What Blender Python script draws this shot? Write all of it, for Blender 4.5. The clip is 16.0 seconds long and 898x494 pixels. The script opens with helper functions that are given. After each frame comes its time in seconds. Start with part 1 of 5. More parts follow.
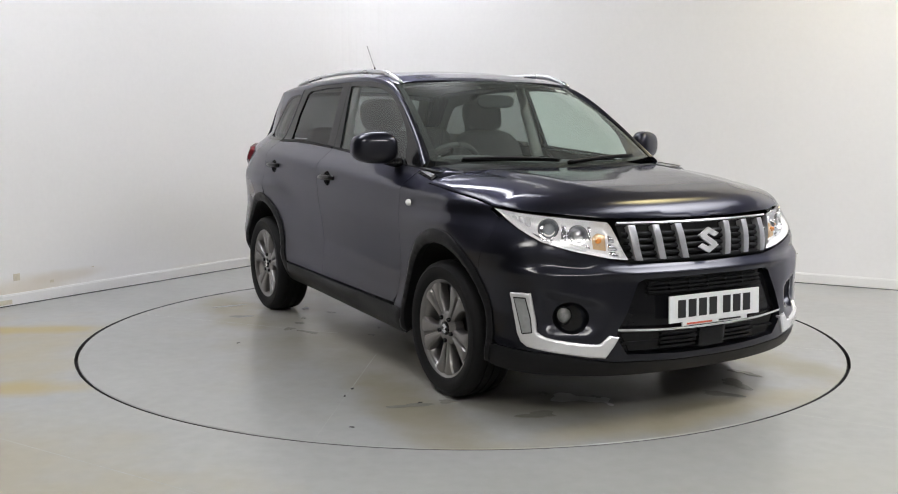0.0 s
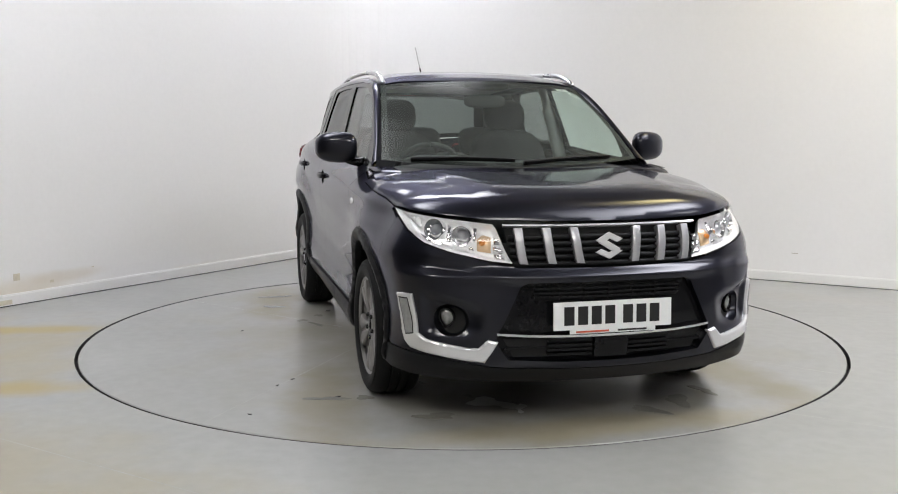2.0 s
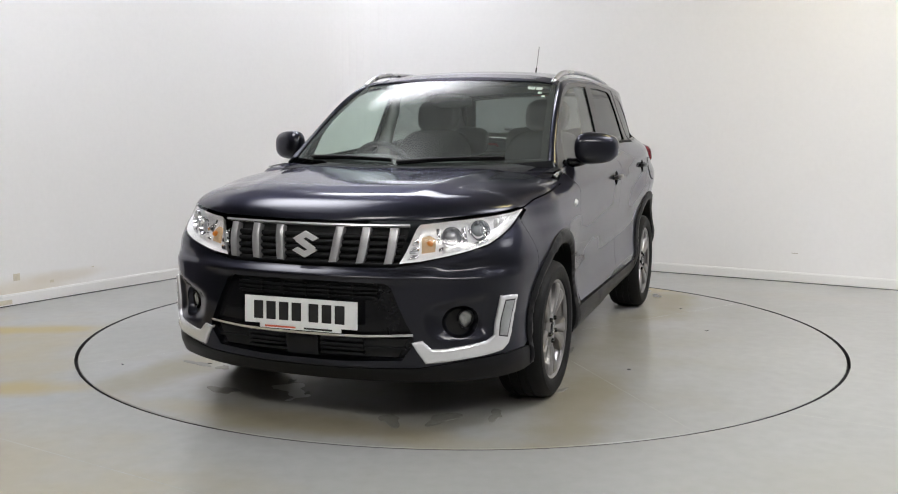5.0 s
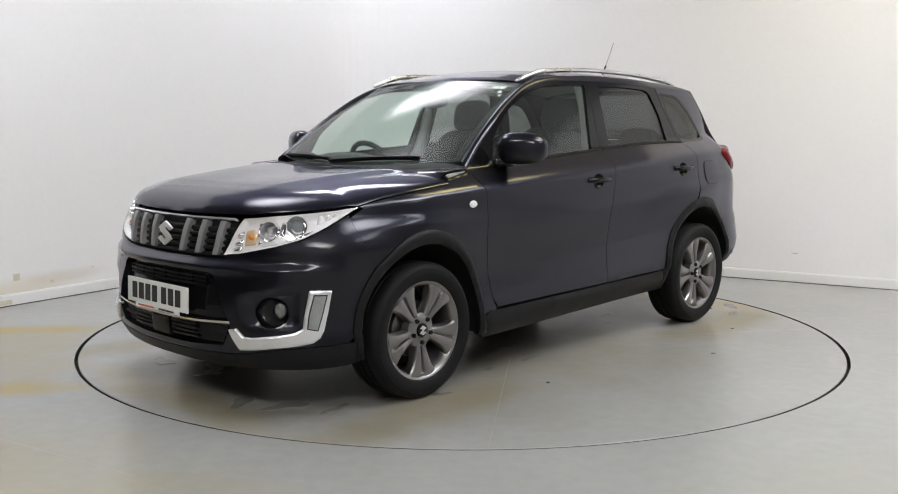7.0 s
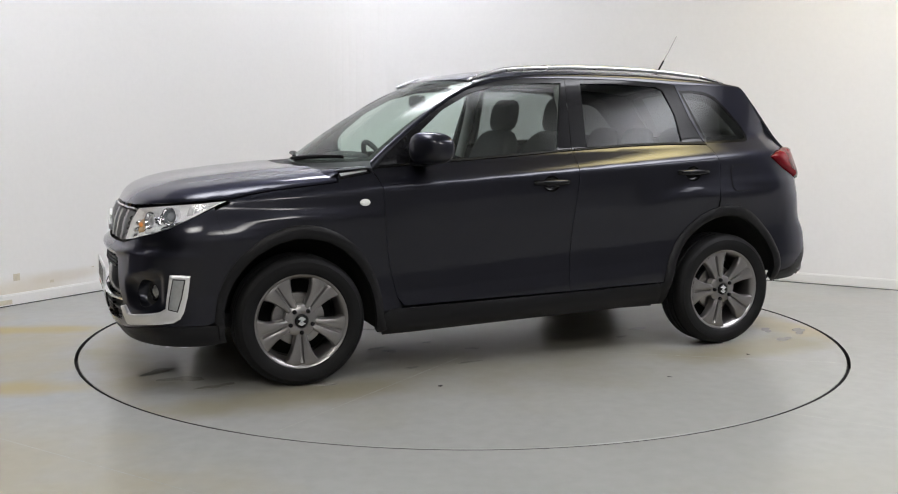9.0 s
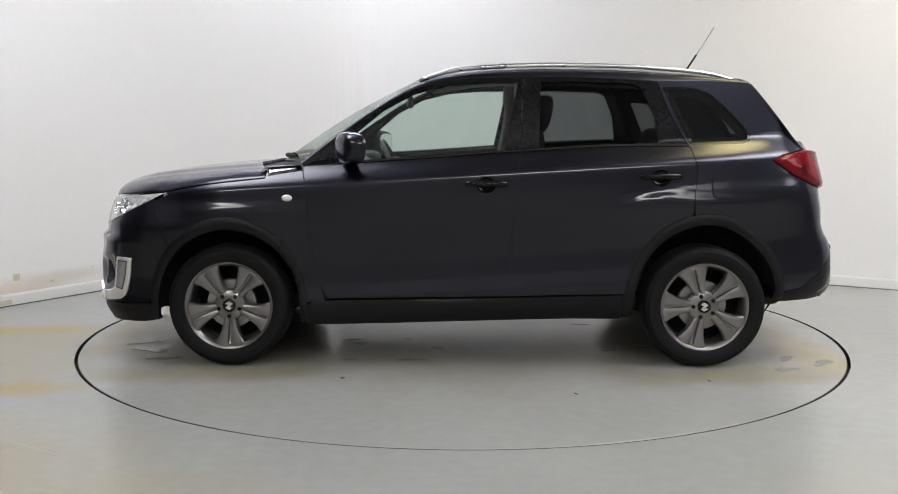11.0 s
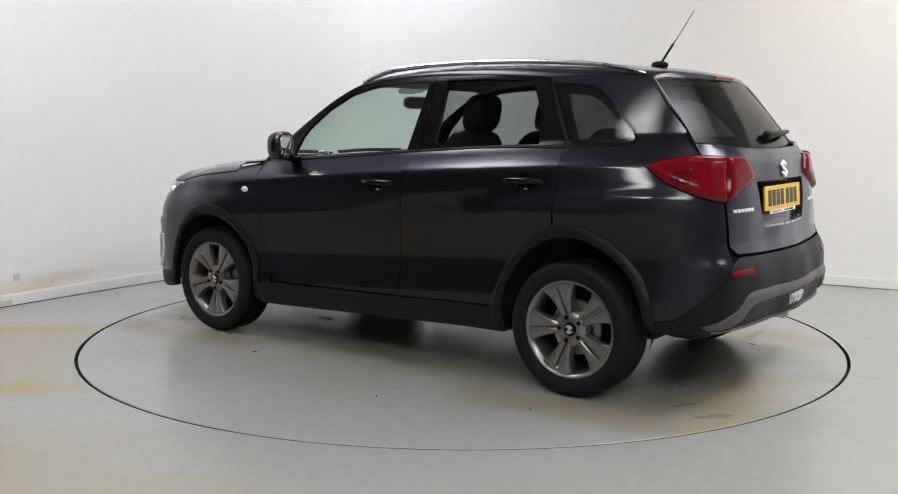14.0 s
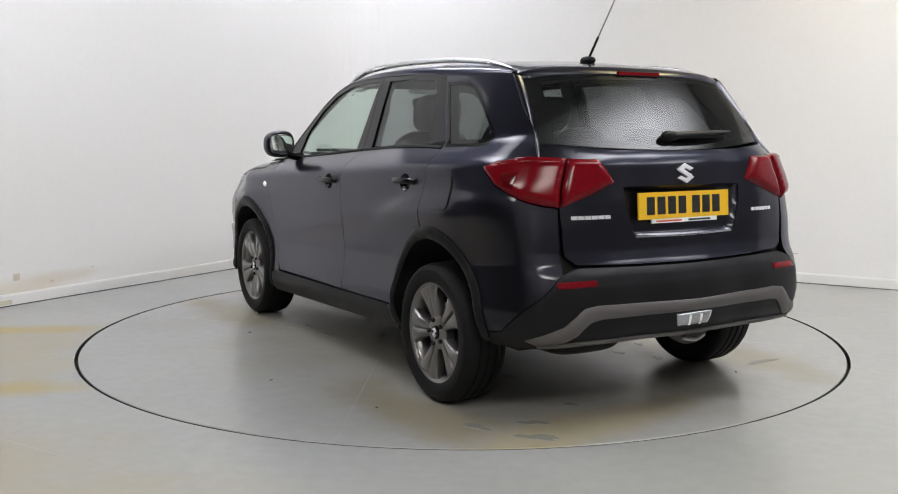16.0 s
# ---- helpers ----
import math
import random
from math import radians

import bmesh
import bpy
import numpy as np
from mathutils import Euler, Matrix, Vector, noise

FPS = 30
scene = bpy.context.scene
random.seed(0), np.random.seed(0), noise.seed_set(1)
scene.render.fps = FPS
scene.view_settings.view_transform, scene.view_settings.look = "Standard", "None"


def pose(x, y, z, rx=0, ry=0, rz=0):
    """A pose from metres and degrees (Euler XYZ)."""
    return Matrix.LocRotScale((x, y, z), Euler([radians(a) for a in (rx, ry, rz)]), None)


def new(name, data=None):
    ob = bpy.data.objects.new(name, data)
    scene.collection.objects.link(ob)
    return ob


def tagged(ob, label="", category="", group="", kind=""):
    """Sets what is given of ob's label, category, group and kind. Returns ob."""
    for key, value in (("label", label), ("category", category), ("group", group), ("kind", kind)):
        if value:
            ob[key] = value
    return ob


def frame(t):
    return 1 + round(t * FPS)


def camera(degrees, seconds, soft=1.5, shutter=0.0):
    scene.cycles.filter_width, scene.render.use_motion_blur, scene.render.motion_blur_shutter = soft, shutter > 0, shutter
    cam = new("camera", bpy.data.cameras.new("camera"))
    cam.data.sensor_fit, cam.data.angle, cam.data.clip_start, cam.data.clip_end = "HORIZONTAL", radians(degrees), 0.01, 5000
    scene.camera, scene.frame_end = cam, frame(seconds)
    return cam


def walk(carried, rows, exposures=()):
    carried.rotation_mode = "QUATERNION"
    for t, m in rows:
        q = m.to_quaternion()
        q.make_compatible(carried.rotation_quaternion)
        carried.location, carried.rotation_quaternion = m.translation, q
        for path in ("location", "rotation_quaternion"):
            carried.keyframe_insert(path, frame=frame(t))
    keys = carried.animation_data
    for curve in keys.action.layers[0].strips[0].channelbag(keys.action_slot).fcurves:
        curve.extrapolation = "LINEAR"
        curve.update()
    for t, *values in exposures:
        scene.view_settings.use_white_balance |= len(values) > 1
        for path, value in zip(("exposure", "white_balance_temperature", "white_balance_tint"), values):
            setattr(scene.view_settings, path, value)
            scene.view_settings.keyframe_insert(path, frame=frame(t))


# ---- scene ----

cam = camera(49.68, 16.0, soft=1.05)
EYE = (0.0, -5.928, 1.264)
CAM_POSE = pose(*EYE, 90 - 7.114, 0.0, 0.714) @ pose(0, 0, 0, 0, 0, 0.1)
walk(cam, [(0.0, CAM_POSE), (16.0, CAM_POSE)])
# heading of the turning platform, degrees
TURN = [(0, -59.58), (0.5, -60.65), (1, -63.58), (1.5, -67.87), (2, -73.9), (2.5, -79.69), (3, -85.88), (3.5, -91.65), (4, -97.87), (4.5, -103.63), (5, -109.91), (7.5, -139.07), (8, -145.2), (8.5, -150.73), (9, -156.83), (11.5, -185.62), (12, -191.73), (12.5, -197.57), (13, -203.8), (13.5, -209.54), (14, -215.71), (14.5, -221.45), (15, -227.5), (15.5, -233.04), (16, -238.97)]
CAR_X, CAR_Y = -0.024, 0.049

# ---------------------------------------------------------------- light
world = bpy.data.worlds.new("world")
world.use_nodes = True
world.node_tree.nodes["Background"].inputs[0].default_value = (0.9, 0.92, 1.0, 1)
world.node_tree.nodes["Background"].inputs[1].default_value = 0.05
scene.world = world
scene.view_settings.exposure = 0.04
CEIL, WALL_TOP = 4.2, 3.0
# ceiling lights: x, y, turn, length, width, watts, colour
COOL, WARM, MILD = (.925, .930, .990), (1.0, .84, .40), (1.0, .975, .935)
LIGHTS = [(-2.2, -.5, 58, 3.4, 2.0, 96, COOL), (3.35, -1.55, 58, 5.0, 2.2, 180, COOL), (2.6, .25, 58, 2.8, 1.0, 34, WARM), (6.1, -2.7, 58, 3.4, 2.4, 56, COOL),
          (-.9, 2.7, -30, 3.0, 1.2, 66, COOL), (-3.0, -5.3, 0, 2.6, 1.5, 84, MILD), (1.2, -7.0, 0, 5.0, 2.6, 215, MILD)]


def lamp(x, y, turn, length, width, watts, colour):
    """A ceiling light: housing and a wide diffuser that shines strongest in its middle."""
    base = new("ceiling_light")
    base.matrix_basis = pose(x, y, CEIL, 0, 0, turn)
    tagged(base, "wide white ceiling light panel with a glowing diffuser", "ceiling light", group="ceiling lights")
    bm = bmesh.new()
    box(bm, (-length / 2 - .03, -width / 2 - .03, -.07), (length / 2 + .03, width / 2 + .03, -.002))
    part("housing", bm, M_CEIL, base)
    bm = bmesh.new()
    box(bm, (-length / 2, -width / 2, -.085), (length / 2, width / 2, -.072))
    part("diffuser", bm, diffuser_glow(colour, length, width, watts / (length * width)), base)


# ---------------------------------------------------------------- materials
def material(name, colour, rough=.5, metal=0., var=.12, scale=6., fine=60., bump=0., coat=0., spec=.5, rvar=.08, coat_rough=.03):
    """A surface with two scales of variation in colour and gloss, and fine relief."""
    m = bpy.data.materials.new(name)
    m.use_nodes = True
    t, n = m.node_tree, m.node_tree.nodes
    b = n["Principled BSDF"]
    co = n.new("ShaderNodeTexCoord")
    n1, n2 = n.new("ShaderNodeTexNoise"), n.new("ShaderNodeTexNoise")
    n1.inputs["Scale"].default_value, n1.inputs["Detail"].default_value = scale, 5
    n2.inputs["Scale"].default_value, n2.inputs["Detail"].default_value = fine, 3
    for k in (n1, n2):
        t.links.new(co.outputs["Object"], k.inputs["Vector"])
    add = n.new("ShaderNodeMath")
    add.operation = "ADD"
    t.links.new(n1.outputs["Fac"], add.inputs[0])
    t.links.new(n2.outputs["Fac"], add.inputs[1])
    mr = n.new("ShaderNodeMapRange")
    mr.inputs[1].default_value, mr.inputs[2].default_value = .6, 1.4
    t.links.new(add.outputs[0], mr.inputs[0])
    mix = n.new("ShaderNodeMix")
    mix.data_type = "RGBA"
    mix.inputs[6].default_value = (*[v * (1 - var) for v in colour], 1)
    mix.inputs[7].default_value = (*[min(1, v * (1 + var)) for v in colour], 1)
    t.links.new(mr.outputs[0], mix.inputs[0])
    t.links.new(mix.outputs[2], b.inputs["Base Color"])
    rr = n.new("ShaderNodeMapRange")
    rr.inputs[3].default_value, rr.inputs[4].default_value = max(.02, rough - rvar), min(1, rough + rvar)
    t.links.new(n1.outputs["Fac"], rr.inputs[0])
    t.links.new(rr.outputs[0], b.inputs["Roughness"])
    b.inputs["Metallic"].default_value = metal
    b.inputs["Specular IOR Level"].default_value = spec
    b.inputs["Coat Weight"].default_value, b.inputs["Coat Roughness"].default_value = coat, coat_rough
    if bump:
        bp = n.new("ShaderNodeBump")
        bp.inputs["Strength"].default_value, bp.inputs["Distance"].default_value = bump, .004
        t.links.new(n2.outputs["Fac"], bp.inputs["Height"])
        t.links.new(bp.outputs[0], b.inputs["Normal"])
    return m


def diffuser_glow(colour, length, width, strength):
    """A lit diffuser whose tubes sit near the middle: the glow fades towards its edges."""
    m = bpy.data.materials.new("diffuser_glow")
    m.use_nodes = True
    t, n = m.node_tree, m.node_tree.nodes
    b = n["Principled BSDF"]
    b.inputs["Base Color"].default_value = (.7, .7, .7, 1)
    b.inputs["Emission Color"].default_value = (*colour, 1)
    co, sep = n.new("ShaderNodeTexCoord"), n.new("ShaderNodeSeparateXYZ")
    t.links.new(co.outputs["Object"], sep.inputs[0])
    out = None
    for axis, half in ((0, length / 2), (1, width / 2)):
        ab, mr = n.new("ShaderNodeMath"), n.new("ShaderNodeMapRange")
        ab.operation, mr.interpolation_type = "ABSOLUTE", "SMOOTHSTEP"
        t.links.new(sep.outputs[axis], ab.inputs[0])
        t.links.new(ab.outputs[0], mr.inputs[0])
        mr.inputs[1].default_value, mr.inputs[2].default_value = half * .1, half
        mr.inputs[3].default_value, mr.inputs[4].default_value = 1, .06
        ml = n.new("ShaderNodeMath")
        ml.operation = "MULTIPLY"
        t.links.new(mr.outputs[0], ml.inputs[0])
        ml.inputs[1].default_value = strength
        if out is not None:
            t.links.new(out, ml.inputs[1])
        out = ml.outputs[0]
    t.links.new(out, b.inputs["Emission Strength"])
    return m


def glass(name, tint, gloss_rough=.09, graze=.9, face=.06, haze=0.):
    """A thin pane: tinted see-through, a pale veil for thin dust and painted-in reflected haze, and a gloss that grows
    at grazing angles.
    """
    m = bpy.data.materials.new(name)
    m.use_nodes = True
    t, n = m.node_tree, m.node_tree.nodes
    n.remove(n["Principled BSDF"])
    tr, gl, lw, mx = (n.new("ShaderNodeBsdfTransparent"), n.new("ShaderNodeBsdfGlossy"), n.new("ShaderNodeLayerWeight"), n.new("ShaderNodeMixShader"))
    tr.inputs[0].default_value = (*tint, 1)
    gl.inputs["Roughness"].default_value = gloss_rough
    lw.inputs["Blend"].default_value = .5
    pw, ml = n.new("ShaderNodeMath"), n.new("ShaderNodeMath")
    pw.operation, ml.operation = "POWER", "MULTIPLY_ADD"
    pw.inputs[1].default_value = 5
    ml.inputs[1].default_value, ml.inputs[2].default_value = graze, face
    t.links.new(lw.outputs["Facing"], pw.inputs[0])
    t.links.new(pw.outputs[0], ml.inputs[0])
    t.links.new(ml.outputs[0], mx.inputs[0])
    # pale diffuse veil paints broad reflections and thin dust onto the pane
    if haze:
        df, dm, dn, dr = (n.new("ShaderNodeBsdfDiffuse"), n.new("ShaderNodeMixShader"), n.new("ShaderNodeTexNoise"), n.new("ShaderNodeMapRange"))
        df.inputs[0].default_value = (.70, .76, .72, 1)
        dn.inputs["Scale"].default_value, dn.inputs["Detail"].default_value = 3.5, 6
        dr.inputs[3].default_value, dr.inputs[4].default_value = haze * .5, haze * 1.5
        t.links.new(dn.outputs["Fac"], dr.inputs[0])
        t.links.new(dr.outputs[0], dm.inputs[0])
        t.links.new(tr.outputs[0], dm.inputs[1])
        t.links.new(df.outputs[0], dm.inputs[2])
        t.links.new(dm.outputs[0], mx.inputs[1])
    else:
        t.links.new(tr.outputs[0], mx.inputs[1])
    t.links.new(gl.outputs[0], mx.inputs[2])
    t.links.new(mx.outputs[0], n["Material Output"].inputs[0])
    return m


def floor_material(name, centre, stains):
    """Grey floor paint with tyre scuffs, cloudy wear, yellowish-brown stains and darker patches at given places (x, y,
    radius x, radius y, turn).
    """
    m = material(name, (.308, .310, .303), rough=.24, var=.06, scale=.9, fine=14, bump=.05, rvar=.08)
    return stained(m, [(x, y, 0, rx, ry, 1, *more) for x, y, rx, ry, *more in stains])


def stained(m, stains):
    """Add blurred, uneven stains and darker patches to a material: place, radii, turn, colour, amount."""
    t, n = m.node_tree, m.node_tree.nodes
    b = n["Principled BSDF"]
    src = b.inputs["Base Color"].links[0].from_socket
    geo = n.new("ShaderNodeTexCoord")
    warp = n.new("ShaderNodeTexNoise")
    warp.inputs["Scale"].default_value, warp.inputs["Detail"].default_value = 2.2, 6
    t.links.new(geo.outputs["Object"], warp.inputs["Vector"])
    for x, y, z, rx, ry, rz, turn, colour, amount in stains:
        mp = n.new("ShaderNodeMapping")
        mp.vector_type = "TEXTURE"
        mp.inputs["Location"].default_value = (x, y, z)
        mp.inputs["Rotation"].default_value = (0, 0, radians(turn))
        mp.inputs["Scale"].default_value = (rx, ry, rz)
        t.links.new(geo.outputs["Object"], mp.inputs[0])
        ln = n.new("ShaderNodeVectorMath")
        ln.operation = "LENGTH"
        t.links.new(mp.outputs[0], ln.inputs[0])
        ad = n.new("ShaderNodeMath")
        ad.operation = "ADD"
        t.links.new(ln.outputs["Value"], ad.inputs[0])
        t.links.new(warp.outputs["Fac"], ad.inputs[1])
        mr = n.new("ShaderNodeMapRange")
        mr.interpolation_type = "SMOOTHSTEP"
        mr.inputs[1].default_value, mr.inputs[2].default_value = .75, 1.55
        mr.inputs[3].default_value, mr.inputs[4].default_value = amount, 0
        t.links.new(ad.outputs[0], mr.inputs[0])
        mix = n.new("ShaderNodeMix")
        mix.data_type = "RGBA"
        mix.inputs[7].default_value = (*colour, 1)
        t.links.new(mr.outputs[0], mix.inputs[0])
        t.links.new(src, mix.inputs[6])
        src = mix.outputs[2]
    t.links.new(src, b.inputs["Base Color"])
    return m


M_PAINT = material("midnight_paint", (.0195, .0202, .0270), rough=.42, metal=1.0, var=.08, scale=3, fine=900, coat=1.0, spec=.22, rvar=.03, coat_rough=.07)
M_PAINT.node_tree.nodes["Principled BSDF"].inputs["Coat IOR"].default_value = 1.38
M_PAINT.node_tree.nodes["Principled BSDF"].inputs["Specular Tint"].default_value = (.70, .70, .86, 1)
M_BLACK = material("black_plastic", (.0060, .0060, .0068), rough=.45, var=.15, fine=220, bump=.12, spec=.22)
M_GLOSSY = material("gloss_black", (.006, .006, .007), rough=.18, spec=.16, var=.1, coat=.15, rvar=.03)
M_DARK = material("underbody_dark", (.008, .008, .008), rough=.85, var=.3)
M_RUBBER = material("tyre_rubber", (.0062, .0062, .0066), rough=.66, var=.2, fine=150, bump=.15, spec=.2)
M_SEAL = material("rubber_seal", (.008, .008, .008), rough=.55, spec=.15)
M_CHROME = material("chrome", (.80, .80, .82), rough=.10, metal=1, var=.03, rvar=.04)
M_SATIN = material("satin_silver", (.58, .58, .60), rough=.30, metal=1, var=.05, fine=300)
M_RAIL = material("rail_silver", (.70, .70, .71), rough=.28, metal=1, var=.04)
M_RIM = material("gunmetal_alloy", (.235, .225, .222), rough=.33, metal=.85, var=.06, fine=200, coat=.4)
M_DISC = material("brake_disc_steel", (.35, .34, .33), rough=.35, metal=1, var=.15)
M_SKID = material("skid_silver_paint", (.098, .091, .089), rough=.42, metal=.3, var=.06, fine=300)
M_LAMPBOX = material("lamp_reflector", (.92, .92, .93), rough=.2, metal=.15, var=.05)
M_CELL = material("reflector_cell_silver", (.88, .88, .90), rough=.16, metal=.35, var=.04)
M_BAR = material("bar_silver", (.42, .42, .43), rough=.36, metal=.6, var=.05, fine=300)
M_BLADE = material("bright_trim", (.84, .84, .85), rough=.22, metal=.65, var=.03)
M_AMBER = material("amber_bulb", (.75, .27, .05), rough=.25, var=.1)
M_RED = material("red_lens", (.145, .003, .007), rough=.10, var=.22, scale=25, fine=160, coat=0, spec=.2, rvar=.03)
M_REDDARK = material("red_lens_inner", (.085, .002, .004), rough=.10, var=.2, scale=25, coat=0, spec=.3, rvar=.03)
M_WHITELENS = material("clear_lens", (.78, .78, .76), rough=.16, var=.1, scale=30, fine=120, coat=.6)
M_PLATE_W = material("plate_white", (.82, .83, .82), rough=.32, var=.03)
M_PLATE_Y = material("plate_yellow", (.74, .44, .02), rough=.32, var=.03)
M_INK = material("plate_ink", (.012, .012, .012), rough=.4)
M_REDINK = material("dealer_red_ink", (.55, .10, .05), rough=.4)
M_SEAT = material("charcoal_cloth", (.030, .031, .034), rough=.92, var=.25, fine=260, bump=.3)
M_DASH = material("dash_plastic", (.028, .029, .031), rough=.6, var=.15, fine=200, bump=.15)
M_LINER = material("headliner_cloth", (.30, .30, .29), rough=.95, var=.05, fine=200)
M_GLASS = glass("clear_glass", (.78, .86, .82), .07, .9, .06, .025)
M_SCREEN = glass("windscreen_glass", (.74, .84, .78), .12, .6, .04, .055)
M_TINT = glass("privacy_glass", (.34, .36, .36), .05, .8, .05)
M_REAR = glass("rear_glass", (.20, .215, .215), .08, .55, .032, .008)
M_QUARTER = glass("quarter_glass", (.18, .19, .19), .05, .8, .05, .008)
M_COVER = glass("lamp_cover", (.97, .97, .97), .03)
M_EMBLEM = material("emblem_silver", (.80, .80, .80), rough=.32, metal=.45, var=.03)
M_MIRROR = material("mirror_glass", (.86, .90, .90), rough=.02, metal=1, var=.01, rvar=.01)
M_WHITE = material("white_enamel", (.80, .80, .79), rough=.45, var=.02)
M_WALL = material("white_wall_paint", (.78, .775, .77), rough=.65, var=.02, scale=.7, fine=30, bump=.03)
M_SIDEWALL = material("light_grey_wall_paint", (.29, .29, .30), rough=.7, var=.04, scale=.7, fine=30)
M_MIDWALL = material("mid_grey_wall_paint", (.17, .17, .175), rough=.7, var=.04, scale=.7, fine=30)
stained(M_WALL, [(-3.35, .70, .10, .9, .6, .13, 57.8, (.60, .51, .36), .45), (-3.0, 1.25, .16, .35, .5, .06, 57.8, (.58, .50, .38), .35), (-3.9, -.2, .08, .8, .6, .10, 57.8, (.60, .51, .36), .5), (-2.3, 2.3, .06, .6, .5, .05, 57.8, (.62, .56, .45), .3), (2.3, 2.3, .05, 1.2, .5, .05, -29, (.64, .60, .54), .25)])
M_BACKWALL = material("unseen_wall_dark", (.035, .035, .038), rough=.7, var=.05, scale=.7, fine=30)
M_UPPER = material("unseen_upper_dark", (.14, .14, .145), rough=.8, var=.05, scale=.8)
M_CEIL = material("ceiling_paint", (.26, .26, .265), rough=.8, var=.02, scale=.8)
M_SKIRT = material("skirting_gloss", (.76, .755, .745), rough=.35, var=.03, scale=2)
M_GAP = material("gap_dark", (.010, .010, .010), rough=.9)
M_SEAM = material("floor_seam", (.20, .20, .185), rough=.6, var=.2)
M_WATER = material("wet_patch", (.205, .20, .175), rough=.05, var=.1, spec=.5)
M_SCUFF = material("scuff_dirt", (.30, .26, .19), rough=.6, var=.3)


# ---------------------------------------------------------------- mesh helpers
def mesh_object(name, verts, faces, mat, parent=None, label="", smooth=True):
    me = bpy.data.meshes.new(name)
    me.from_pydata([tuple(v) for v in verts], [], faces)
    me.validate()
    me.polygons.foreach_set("use_smooth", [smooth] * len(me.polygons))
    me.materials.append(mat)
    me.update()
    ob = new(name, me)
    ob.parent = parent
    if label:
        ob["label"] = label
    return ob


def part(name, bm, mat, parent=None, label="", smooth=False, bevel=0.):
    """Link a bmesh as one mesh under a thing or a part."""
    if bevel:
        bmesh.ops.bevel(bm, geom=[e for e in bm.edges if e.calc_face_angle(0) > .6], offset=bevel, segments=2, affect="EDGES", profile=.6)
    bmesh.ops.recalc_face_normals(bm, faces=bm.faces)
    me = bpy.data.meshes.new(name)
    bm.to_mesh(me)
    bm.free()
    me.materials.append(mat)
    if smooth:
        me.polygons.foreach_set("use_smooth", [True] * len(me.polygons))
        me.set_sharp_from_angle(angle=radians(38))
    ob = new(name, me)
    ob.parent = parent
    if label:
        ob["label"] = label
    return ob


def box(bm, lo, hi):
    v = [bm.verts.new((x, y, z)) for x in (lo[0], hi[0]) for y in (lo[1], hi[1]) for z in (lo[2], hi[2])]
    for f in ((0, 1, 3, 2), (4, 6, 7, 5), (0, 4, 5, 1), (2, 3, 7, 6), (0, 2, 6, 4), (1, 5, 7, 3)):
        bm.faces.new([v[i] for i in f])


def spline(pts, n):
    """A smooth curve through control points, n points in all, evenly spread."""
    p = np.array(pts, float)
    q = np.vstack([2 * p[0] - p[1], p, 2 * p[-1] - p[-2]])
    out = []
    for i in range(1, len(q) - 2):
        for k in range(12):
            t = k / 12
            a, b, c, d = q[i - 1], q[i], q[i + 1], q[i + 2]
            out.append(.5 * (2 * b + (c - a) * t + (2 * a - 5 * b + 4 * c - d) * t * t + (3 * b - a - 3 * c + d) * t ** 3))
    out.append(p[-1])
    out = np.array(out)
    s = np.concatenate([[0], np.cumsum(np.linalg.norm(np.diff(out, axis=0), axis=1))])
    w = np.linspace(0, s[-1], n)
    return np.stack([np.interp(w, s, out[:, k]) for k in range(out.shape[1])], 1)


def tube(name, pts, radius, mat, parent, label="", sides=10, flat=1., n=24):
    """A tube along a smooth curve; radius may be one number or several from start to end; flat squeezes its height."""
    c = spline(pts, n)
    rr = radius if isinstance(radius, tuple) else (radius, radius)
    verts, faces = [], []
    for i in range(n):
        d = Vector(c[min(i + 1, n - 1)] - c[max(i - 1, 0)]).normalized()
        up = Vector((0, 0, 1)) if abs(d.z) < .95 else Vector((1, 0, 0))
        a = d.cross(up).normalized()
        b = a.cross(d)
        r = float(np.interp(i / (n - 1), np.linspace(0, 1, len(rr)), rr))
        for k in range(sides):
            w = 2 * math.pi * k / sides
            verts.append(Vector(c[i]) + a * (r * math.cos(w)) + b * (r * flat * math.sin(w)))
    for i in range(n - 1):
        for k in range(sides):
            k2 = (k + 1) % sides
            faces.append((i * sides + k, i * sides + k2, (i + 1) * sides + k2, (i + 1) * sides + k))
    faces.append(tuple(range(sides))[::-1])
    faces.append(tuple((n - 1) * sides + k for k in range(sides)))
    return mesh_object(name, verts, faces, mat, parent, label)


def lathe(name, profile, mat, parent, label="", n=48, smooth=True):
    """Turn a profile of (radius, y) about the y axis."""
    verts, faces = [], []
    m = len(profile)
    for i in range(n):
        a = 2 * math.pi * i / n
        for r, y in profile:
            verts.append((r * math.cos(a), y, r * math.sin(a)))
    for i in range(n):
        j = (i + 1) % n
        for k in range(m - 1):
            faces.append((i * m + k, j * m + k, j * m + k + 1, i * m + k + 1))
    ob = mesh_object(name, verts, faces, mat, parent, label)
    ob.data.set_sharp_from_angle(angle=radians(40))
    return ob


